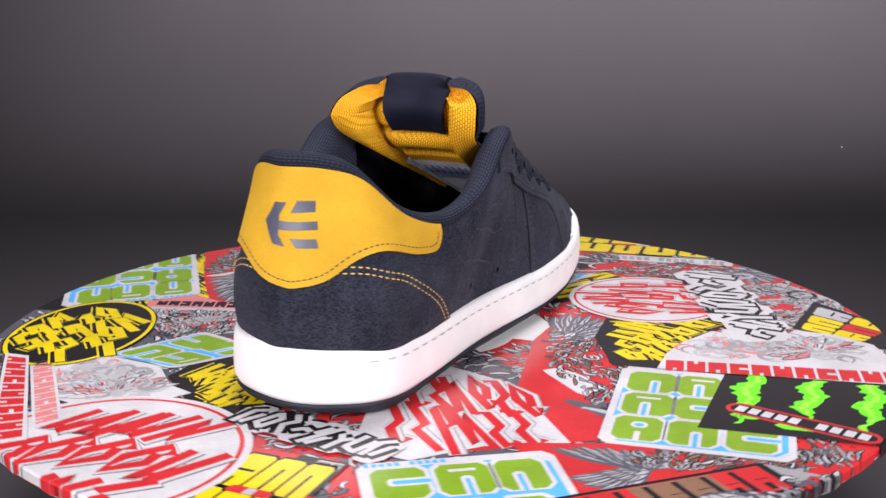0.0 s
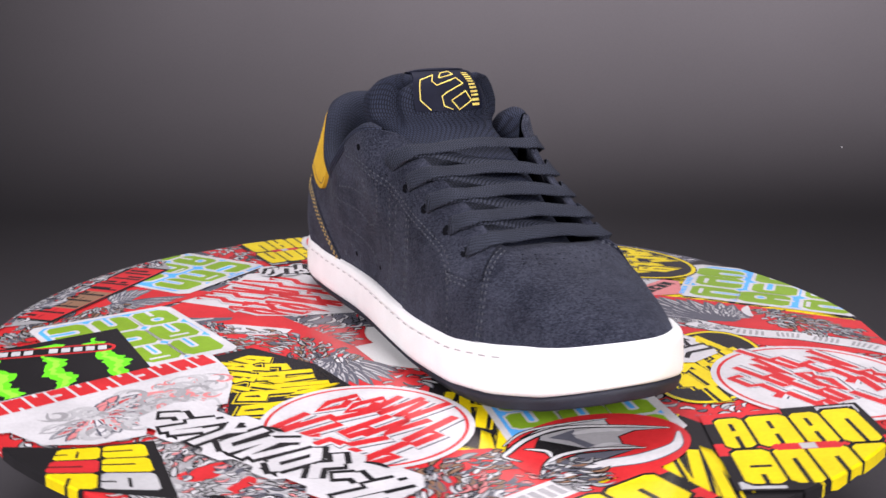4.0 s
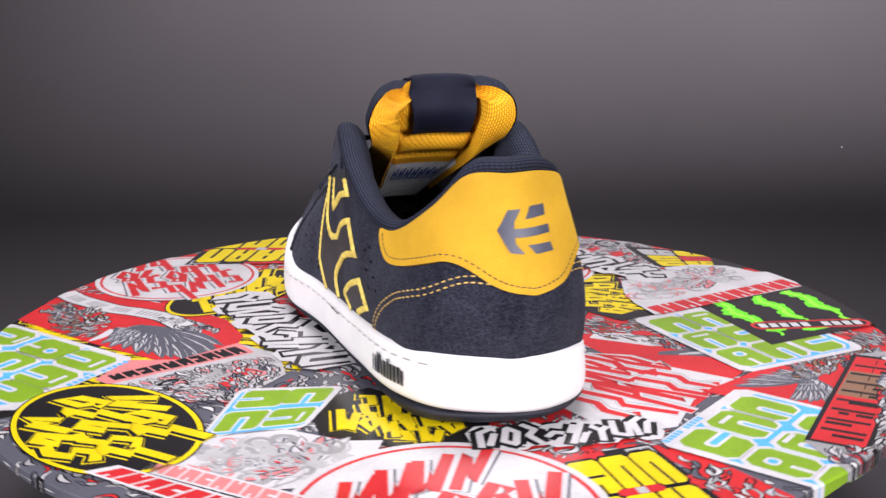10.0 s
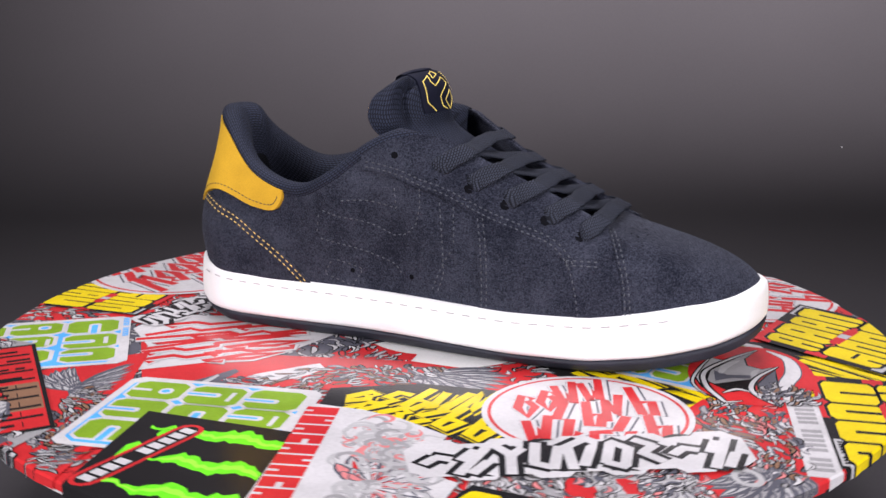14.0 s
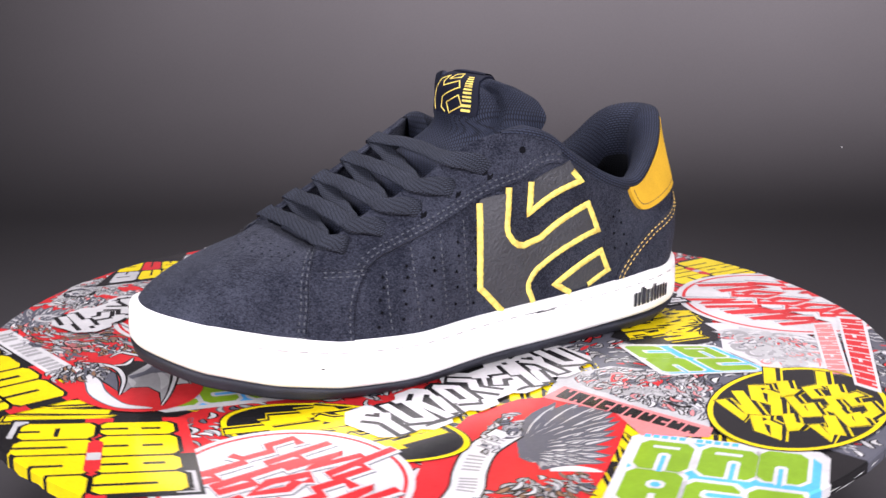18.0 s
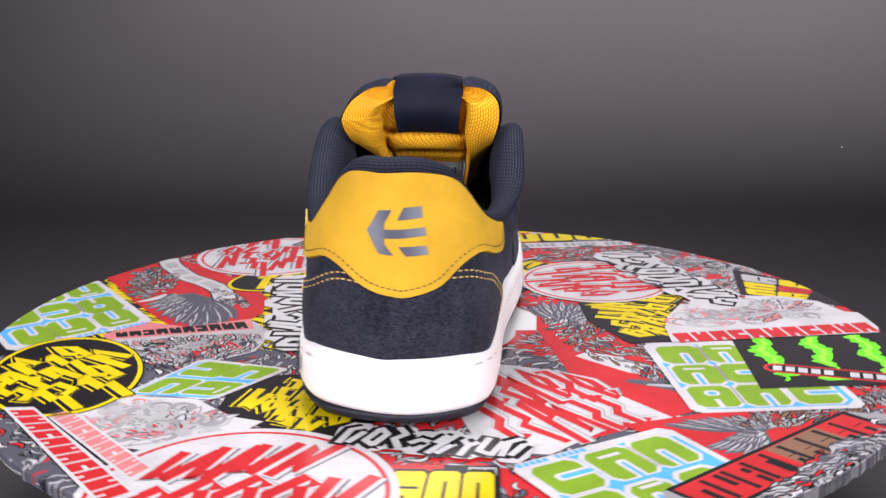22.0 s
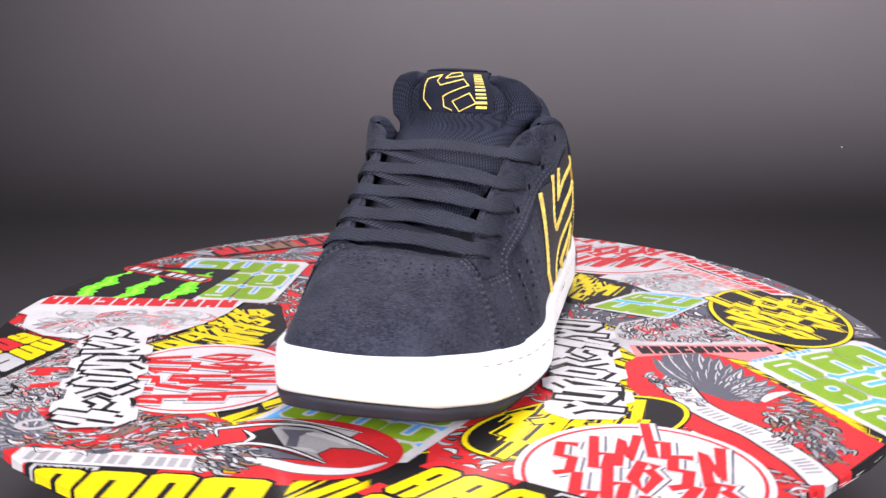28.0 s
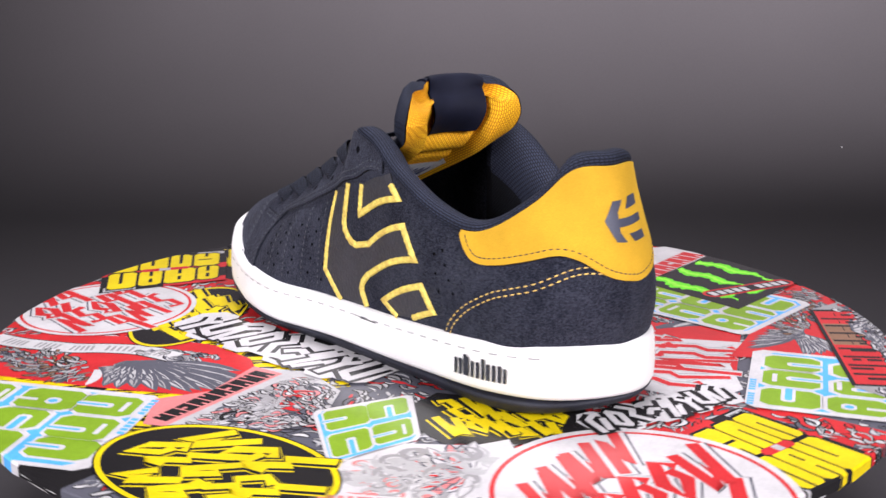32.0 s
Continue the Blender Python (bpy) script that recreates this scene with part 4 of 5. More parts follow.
FORMS = [[(0.15, 1.0), (0.30, 0.05), (0.55, 0.9), (0.85, 0.0)], [(0.8, 0.25), (0.45, 0.0), (0.15, 0.5), (0.45, 1.0), (0.85, 0.65), (0.6, 0.3)], [(0.85, 0.15), (0.4, 0.0), (0.3, 0.4), (0.75, 0.6), (0.6, 1.0), (0.1, 0.95)],
         [(0.35, -0.2), (0.3, 0.9), (0.7, 1.05), (0.85, 0.55), (0.4, 0.45)], [(0.1, 0.1), (0.2, 0.95), (0.5, 0.5), (0.6, 1.0), (0.9, 0.05)], [(0.75, -0.15), (0.25, 0.35), (0.7, 0.5), (0.3, 1.1), (0.8, 1.0)]]


def brush_rows(st_, m, rnd, rows, fill, gap, edge, order=1, lean=0.12, heavy=0.36):
    """Rows of slanting brush forms with a drop line, the weight of graffiti lettering."""
    u = math.dist(m(0, 0), m(1, 0))
    v = math.dist(m(0, 0), m(0, 1))
    under = []
    for y0, y1, x0, x1, n in rows:
        w = (x1 - x0) / n
        h = y1 - y0
        for k in range(n):
            form = FORMS[rnd.randrange(len(FORMS))]
            j = rnd.uniform(-0.12, 0.12) * h
            g = rnd.uniform(0.95, 1.25)
            def place(dx, dy):
                return [m(x0 + (k + 0.5 + (x - 0.5) * 1.05) * w - (y - 0.5) * lean * h / 0.25 + dx / u, y0 + j + (0.5 + (y - 0.5) * g) * h + dy / v) for x, y in form]
            wide = heavy * w * u
            under.append((k, brush_stroke(place(0.05 * w * u, 1.0), wide + 3.4, False), brush_stroke(place(0.03 * w * u, 0.6), wide + 2.3, False)))
            ob, z = st_
            sheet("brush_shape", brush_stroke(place(0, 0), wide, False, 0.12), z + (order + 3) * INK * 0.5 + 5e-6 * (k % 2), fill, ob, "", 2e-7)
    ob, z = st_
    for i, (k, a, b) in enumerate(under):
        sheet("brush_edge", a, z + order * INK * 0.5 + i * 4e-7, edge, ob, "", 1e-7)
        sheet("brush_gap", b, z + order * INK * 0.5 + 1.3e-5 + i * 4e-7, gap, ob, "", 1e-7)


def fur(rnd, poly, count, size, wide, flow, colours):
    """Curved outlined strokes strewn over a drawn area, roughly along a direction."""
    p = np.array(poly, float)
    lo, hi = p.min(0), p.max(0)
    out = []
    tries = 0
    while len(out) < count * 2 and tries < count * 12:
        tries += 1
        c = lo + (hi - lo) * np.array([rnd.random(), rnd.random()])
        odd = False
        for a, b in zip(poly, poly[1:] + poly[:1]):
            if (a[1] > c[1]) != (b[1] > c[1]) and c[0] < a[0] + (c[1] - a[1]) / (b[1] - a[1]) * (b[0] - a[0]):
                odd = not odd
        if not odd:
            continue
        a = radians(flow + rnd.gauss(0, 14) + 42 * math.sin(c[0] * 0.085 + 1.3) + 38 * math.sin(c[1] * 0.07))
        ln = size * rnd.uniform(0.5, 1.4)
        t = c + ln * np.array([math.cos(a), math.sin(a)])
        bend = rnd.uniform(-0.35, 0.35) * ln
        w = wide * rnd.uniform(0.6, 1.5)
        out.append((leaf(c, t, w * 1.55, bend, 5), V_BLACK if rnd.random() < 0.75 else V_SLATE))
        out.append((leaf(c + (t - c) * 0.06, c + (t - c) * 0.92, w * 0.85, bend, 5), colours[rnd.randrange(len(colours))]))
    return out


def plumage(root, tips, wide, dark, mid, light, rows=3):
    """Strokes of a spread wing: long outlined feathers, with shorter coverts over their roots."""
    tips = spline(tips, max(8, int(len(tips) * 2.5)))
    root = np.array(root, float)
    out = []
    for q in [1.0, 0.62, 0.4, 0.24][:rows + 1]:
        for k, t in enumerate(tips):
            t = np.array(t)
            r = root + (t - root) * 0.08
            e = root + (t - root) * q * (1 + 0.05 * (k % 2))
            w = wide * (0.6 + 0.4 * q)
            out.append((leaf(r, e, w, w * 0.5), dark))
            out.append((leaf(r, r + (e - r) * 0.93, w * 0.55, w * 0.5), (mid, light, mid, V_PALE)[k % 4]))
            if q > 0.5:
                out.append((leaf(r + (e - r) * 0.4, r + (e - r) * 0.9, w * 0.14, w * 0.4), dark))
    return out


def scrolls(rnd, poly, count, size, colours):
    """Curled pale tendrils over a floral print."""
    p = np.array(poly, float)
    c0 = p.mean(0)
    out = []
    for k in range(count):
        q = p[rnd.randrange(len(p))] * (1 - 0.15) + c0 * 0.15
        c = c0 + (q - c0) * rnd.uniform(0.15, 1.0)
        a0, s = rnd.uniform(0, 6.28), rnd.choice((-1, 1))
        r = size * rnd.uniform(0.5, 1.1)
        pts = [(c[0] + r * (1 - 0.12 * i) * math.cos(a0 + s * 0.8 * i), c[1] + r * (1 - 0.12 * i) * math.sin(a0 + s * 0.8 * i)) for i in range(7)]
        col = colours[k % len(colours)]
        out += [(e, col) for e in brush_stroke(pts, size * 0.30, True, 0.8)]
    return out


def slab_row(st_, m, n, material, order=2):
    """A row of heavy notched bars, the weight of capital lettering."""
    for k in range(n):
        x0, x1 = (k + 0.07) / n, (k + 0.93) / n
        c, t = (x0 + x1) / 2, 0.09 / n
        cut = ((0.0, 0.24), (0.76, 1.0), (0.0, 0.30), (0.44, 0.62))[(k * 5) % 4]
        if cut[0] == 0.0:
            p = [(x0, 0), (c - t, 0), (c - t, cut[1]), (c + t, cut[1]), (c + t, 0), (x1, 0), (x1, 1), (x0, 1)]
        elif cut[1] == 1.0:
            p = [(x0, 0), (x1, 0), (x1, 1), (c + t, 1), (c + t, cut[0]), (c - t, cut[0]), (c - t, 1), (x0, 1)]
        else:
            p = [(x0, 0), (x1, 0), (x1, cut[0]), (c, cut[0]), (c, cut[1]), (x1, cut[1]), (x1, 1), (x0, 1)]
        ink(st_, [[m(*q) for q in p]], material, order, "lettering_bar")


def quad(a, b, c, d):
    """Maps the unit square onto four corners."""
    a, b, c, d = (np.array(p, float) for p in (a, b, c, d))
    return lambda x, y: tuple((a * (1 - x) + b * x) * (1 - y) + (d * (1 - x) + c * x) * y)


def box(m, x0, y0, x1, y1, soft=0.0):
    if not soft:
        return [m(x0, y0), m(x1, y0), m(x1, y1), m(x0, y1)]
    sx, sy = min(soft, (x1 - x0) / 2.2), min(soft, (y1 - y0) / 2.2)
    return [m(x0 + sx, y0), m(x1 - sx, y0), m(x1, y0 + sy), m(x1, y1 - sy), m(x1 - sx, y1), m(x0 + sx, y1), m(x0, y1 - sy), m(x0, y0 + sy)]


def ellipse(cx, cy, rx, ry, turn=0.0, n=72):
    c, s = math.cos(radians(turn)), math.sin(radians(turn))
    return [(cx + c * rx * math.cos(a) - s * ry * math.sin(a), cy + s * rx * math.cos(a) + c * ry * math.sin(a)) for a in (2 * math.pi * k / n for k in range(n))]


def ring_of(outer, inner):
    return [[outer[k], outer[(k + 1) % len(outer)], inner[(k + 1) % len(inner)], inner[k]] for k in range(len(outer))]


def block_rows(m, rnd, rows, per, x0, y0, x1, y1, gap=0.03):
    """Rows of heavy block shapes with slits, the weight of bold lettering: blocks and slits."""
    blocks, slits = [], []
    h = (y1 - y0) / rows
    for r in range(rows):
        ws = [rnd.uniform(0.75, 1.25) for _ in range(per)]
        x = x0 + rnd.uniform(0, 0.02)
        for w in ws:
            w = w / sum(ws) * (x1 - x0) - gap * 0.5
            a, b = y0 + r * h + gap * 0.35 + rnd.uniform(-0.01, 0.01), y0 + (r + 1) * h - gap * 0.35
            blocks.append(box(m, x, a, x + w, b, 0.035))
            kind = rnd.randrange(4)
            t = 0.028
            cx, cy = x + w * rnd.uniform(0.42, 0.58), (a + b) / 2
            if kind == 0:
                slits.append(box(m, cx - t / 2, a + 0.3 * h, cx + t / 2, b))
            elif kind == 1:
                slits.append(box(m, cx - t / 2, a, cx + t / 2, a + 0.6 * h))
            elif kind == 2:
                slits.append(box(m, x + w * 0.3, cy - t / 2, x + w * 0.85, cy + t / 2))
                slits.append(box(m, cx - t / 2, a + 0.68 * h, cx + t / 2, b))
            else:
                slits.append(box(m, cx - t / 2, a + 0.18 * h, cx + t / 2, a + 0.42 * h))
                slits.append(box(m, cx - t / 2, a + 0.58 * h, cx + t / 2, b))
            x += w + gap * 0.5
    return blocks, slits


def leaf(base, tip, wide, bend=0.0, n=7):
    b, t = np.array(base, float), np.array(tip, float)
    d = t - b
    s = np.array([-d[1], d[0]]) / (np.linalg.norm(d) + 1e-9)
    left, right = [], []
    for k in range(n + 1):
        f = k / n
        c = b + d * f + s * bend * math.sin(math.pi * f) * 1.0
        w = wide * (math.sin(math.pi * min(1.0, f * 0.85 + 0.12)) ** 0.7) * (1 if f < 1 else 0.05)
        left.append(tuple(c + s * w / 2))
        right.append(tuple(c - s * w / 2))
    return left + right[::-1]


def wing(st_, root, tips, wide, dark, light, order=2):
    """A spread wing: overlapping feathers from a root towards a line of tips."""
    drawing(st_, plumage(root, tips, wide, dark, V_GREY, light), order)


def scribble(st_, centre, size, count, rnd, colours, order=2, flow=90.0, turn=0.0):
    """A drawn body of curved outlined strokes: scales, claws and curls."""
    drawing(st_, fur(rnd, ellipse(centre[0], centre[1], size[0], size[1], turn, 20), int(count * 2.2), 7.5, 1.7, flow, colours), order)


def green_sticker(a, b, c, d, level, seed, rows=3, per=3):
    """White-edged sky blue label with rows of heavy leaf green block shapes."""
    rnd = random.Random(seed)
    m = quad(a, b, c, d)
    s = sticker("white-edged sky blue sticker with leaf green block shapes", box(m, 0, 0, 1, 1, 0.05), level, V_WHITE)
    ink(s, [box(m, 0.04, 0.05, 0.96, 0.96, 0.06)], V_BLUE, 1, "ground")
    h, w = 0.9 / rows, 0.9 / per
    for r in range(rows):
        for k in range(per):
            x, y = 0.05 + k * w + rnd.uniform(-0.02, 0.02), 0.05 + r * h
            drop = rnd.choice((0, 0, 0.1, -0.08)) * h
            grow = rnd.uniform(0.78, 1.0)
            ink(s, [box(m, x - 0.014, y - 0.008 + drop, x + w * grow + 0.014, y + h * 0.99 + drop * 0.5, 0.045)], V_WHITE, 2, "block_edge")
            ink(s, [box(m, x + 0.008, y + 0.016 + drop, x + w * grow - 0.008, y + h * 0.95 + drop * 0.5, 0.04)], V_GREEN, 3, "block_shape")
            kind = rnd.randrange(4)
            cx, t = x + w * grow * rnd.uniform(0.42, 0.6), 0.032
            if kind in (0, 2):
                ink(s, [box(m, cx - t, y + h * 0.42, cx + t, y + h * 0.99, 0.015)], V_WHITE, 4, "gap")
                ink(s, [box(m, cx - t * 0.35, y + h * 0.5, cx + t * 0.35, y + h * 0.99)], V_BLUE, 5, "gap")
            if kind == 1:
                ink(s, [box(m, x + w * 0.28, y + h * 0.36, x + w * grow + 0.012, y + h * 0.58, 0.015)], V_WHITE, 4, "gap")
                ink(s, [box(m, x + w * 0.36, y + h * 0.42, x + w * grow + 0.012, y + h * 0.53, 0.01)], V_BLUE, 5, "gap")
            if kind == 2:
                ink(s, [box(m, x + w * 0.25, y + h * 0.2, x + w * 0.7, y + h * 0.28)], V_WHITE, 4, "gap")
            if kind == 3:
                ink(s, [box(m, cx - t * 1.4, y + h * 0.25, cx + t * 1.4, y + h * 0.48, 0.02)], V_WHITE, 4, "gap")
                ink(s, [box(m, cx - t * 0.8, y + h * 0.30, cx + t * 0.8, y + h * 0.44, 0.015)], V_BLUE, 5, "gap")
                ink(s, [box(m, cx - t * 0.5, y + h * 0.62, cx + t * 0.5, y + h * 0.99)], V_WHITE, 4, "gap")
    return s


def small_print(s, m, x0, y0, x1, y1, n, material, order=3):
    w = (x1 - x0) / n
    for k in range(n):
        if k % 6 != 5:
            ink(s, [box(m, x0 + w * k, y0, x0 + w * (k + 0.72), y1)], material, order, "lettering_bar")


def yellow_sticker(a, b, c, d, level, seed, rows=2, per=4):
    """Black label with fat yellow block shapes and red and grey accents."""
    rnd = random.Random(seed)
    m = quad(a, b, c, d)
    s = sticker("black sticker with fat yellow block shapes and red accents", box(m, 0, 0, 1, 1), level, V_BLACK)
    inks(s, [box(m, 0.0, 0.0, 0.5, 0.14), box(m, 0.55, 0.84, 1.0, 1.0), box(m, 0.0, 0.42, 1.0, 0.58)], V_RED, 1, "accent")
    inks(s, [box(m, 0.72, 0.02, 0.97, 0.12), box(m, 0.03, 0.90, 0.25, 0.98)], V_PALE, 1, "accent")
    small_print(s, m, 0.74, 0.04, 0.96, 0.1, 9, V_BLACK, 2)
    blocks, slits = block_rows(m, rnd, rows, per, 0.05, 0.06, 0.95, 0.94, 0.035)
    def grown(p, f):
        c = np.array(p).mean(0)
        return [tuple(c + (np.array(q) - c) * f) for q in p]
    inks(s, [grown(p, 1.10) for p in blocks], V_BLACK, 2, "block_edge")
    inks(s, [grown(p, 0.98) for p in blocks], V_YELLOW, 3, "block_shape")
    inks(s, slits, V_BLACK, 4, "gap")
    ink(s, [box(m, 0.3, 0.46, 0.7, 0.54, 0.03)], V_RED, 5, "accent")
    ink(s, [box(m, 0.46, 0.465, 0.55, 0.535)], V_PALE, 6, "accent")
    return s


def round_sticker(cx, cy, r, turn, level, seed):
    """White round label with a thin red ring and three rows of red brush shapes."""
    rnd = random.Random(seed)
    s = sticker("white round sticker with red ring and red brush lettering shapes", ellipse(cx, cy, r, r), level, V_WHITE)
    ink(s, ring_of(ellipse(cx, cy, r * 0.945, r * 0.945), ellipse(cx, cy, r * 0.912, r * 0.912)), V_RED, 1, "ring")
    co, si = math.cos(radians(turn)), math.sin(radians(turn))
    def m(x, y):
        x, y = (x - 0.5) * 2 * r, (0.5 - y) * 2 * r
        return (cx + co * x - si * y, cy + si * x + co * y)
    brush_rows(s, m, rnd, [(0.15, 0.36, 0.24, 0.78, 4), (0.42, 0.64, 0.12, 0.88, 5), (0.70, 0.88, 0.26, 0.74, 3)], V_RED, V_WHITE, V_SLATE, 2, 0.16, 0.36)
    return s


def oval_sticker(cx, cy, rx, ry, axis, turn, level, seed):
    """Black oval label with a yellow ring and yellow brush shapes."""
    rnd = random.Random(seed)
    s = sticker("black oval sticker with yellow ring and yellow brush lettering shapes", ellipse(cx, cy, rx, ry, axis), level, V_BLACK)
    ink(s, ring_of(ellipse(cx, cy, rx * 0.985, ry * 0.98, axis), ellipse(cx, cy, rx * 0.94, ry * 0.92, axis)), V_YELLOW, 1, "ring")
    co, si = math.cos(radians(turn)), math.sin(radians(turn))
    def m(x, y):
        x, y = (x - 0.5) * 2 * rx, (0.5 - y) * 2 * ry
        return (cx + co * x - si * y, cy + si * x + co * y)
    brush_rows(s, m, rnd, [(0.14, 0.36, 0.26, 0.76, 3), (0.41, 0.64, 0.14, 0.86, 5), (0.69, 0.87, 0.28, 0.76, 3)], V_YELLOW, V_BLACK, V_YELLOW, 2, 0.16, 0.34)
    return s


# angular forms drawn with straight strokes, in a unit square
ANGULAR = [[[(0.0, 1.0), (0.7, 0.72), (0.2, 0.42), (0.9, 0.0)]], [[(0.1, 0.0), (0.0, 0.8), (0.6, 1.05)], [(0.55, 0.1), (0.95, 0.75)]], [[(0.5, -0.1), (0.55, 0.55), (0.0, 0.9)], [(0.55, 0.5), (1.0, 0.8)]],
           [[(0.0, 0.4), (0.4, 0.62), (1.0, 0.5)]], [[(0.0, 0.2), (0.35, 1.0), (1.0, 0.7), (0.7, 0.0), (0.0, 0.2)]], [[(0.1, 1.0), (0.0, 0.2), (0.8, 0.0), (1.0, 0.9)]],
           [[(0.0, 0.0), (0.9, 1.0)], [(0.0, 0.55), (0.45, 0.95)], [(0.5, 0.0), (1.0, 0.45)]]]


def word_sticker(start, end, half, n, level, seed):
    """A die-cut strip of white skewed blocks in heavy black outline."""
    rnd = random.Random(seed)
    a, b = np.array(start, float), np.array(end, float)
    d = (b - a) / np.linalg.norm(b - a)
    p = np.array([-d[1], d[0]])
    L = np.linalg.norm(b - a)
    def m(x, y):
        return tuple(a + d * x * L + p * (y - 0.5) * 2 * half)
    cell = L / n
    border = [m(-0.04, 0.2)] + [m((k + 0.12 + 0.76 * e) / n, 0.04 - 0.13 * (k % 2)) for k in range(n) for e in (0, 1)] + [m(1.03, 0.2), m(1.04, 0.85)] + [m((k + 0.88 - 0.76 * e) / n, 0.96 + 0.13 * ((k + 1) % 2)) for k in range(n - 1, -1, -1) for e in (0, 1)] + [m(-0.05, 0.8)]
    s = sticker("die-cut white sticker with black-outlined angular block shapes", border, level, V_WHITE)
    under, over = [], []
    for k in range(n):
        form = ANGULAR[(k * 3 + seed) % len(ANGULAR)]
        tall, drop = rnd.uniform(0.66, 0.88), rnd.uniform(-0.07, 0.07)
        for line in form:
            pts = [m((k + 0.5 + (x - 0.5) * 0.74 + (y - 0.5) * 0.22) / n, 0.5 + drop + (y - 0.5) * tall) for x, y in line]
            pts = [tuple(np.array(q) + np.array([rnd.uniform(-0.4, 0.4), rnd.uniform(-0.4, 0.4)])) for q in pts]
            under += [(q, V_BLACK) for a_, b_ in zip(pts, pts[1:]) for q in brush_stroke([a_, b_], cell * 0.32 + 5.2, False)]
            over += [(q, V_WHITE) for a_, b_ in zip(pts, pts[1:]) for q in brush_stroke([a_, b_], cell * 0.32, False)]
        if k % 2:
            c = m((k + 0.1) / n, 0.06 if k % 4 == 1 else 0.94)
            under.append((leaf(c, m((k + 0.9) / n, 0.0 if k % 4 == 1 else 1.0), 2.4, 1.0), V_BLACK))
    drawing(s, under, 1)
    drawing(s, over, 7)
    return s


def flower(s, centre, r0, r1, a0, a1, n, rnd, order=3):
    """A half-open flower: rings of pointed petals, pale with rose hearts."""
    out = []
    for q0, wide in ((1.0, 7.0), (0.72, 6.0), (0.45, 4.5)):
        for k in range(n):
            a = radians(a0 + (a1 - a0) * (k + rnd.uniform(-0.3, 0.3)) / (n - 1))
            q = r1 * q0 * rnd.uniform(0.85, 1.05)
            tip = np.array((centre[0] + q * math.cos(a), centre[1] + q * math.sin(a)))
            base = np.array((centre[0] + r0 * math.cos(a), centre[1] + r0 * math.sin(a)))
            out.append((leaf(base, tip, wide, 1.0), V_SLATE if k % 3 else V_GREY))
            out.append((leaf(base, base + (tip - base) * 0.94, wide * 0.62, 1.0), (V_WHITE, V_PALE, V_ROSE, V_WHITE)[k % 4]))
            if k % 2:
                out.append((leaf(base, base + (tip - base) * 0.8, wide * 0.3, 1.0), V_RED))
    drawing(s, out, order)


def curls(s, centres, rnd, order=1):
    """Pale curled tendrils round some centres."""
    out = []
    for x, y, r in centres:
        out += scrolls(rnd, ellipse(x, y, r * 1.2, r * 1.2, 0, 12), 8, r * 0.8, [V_PALE, V_GREY, V_PALE, V_ROSE])
    drawing(s, out, order)


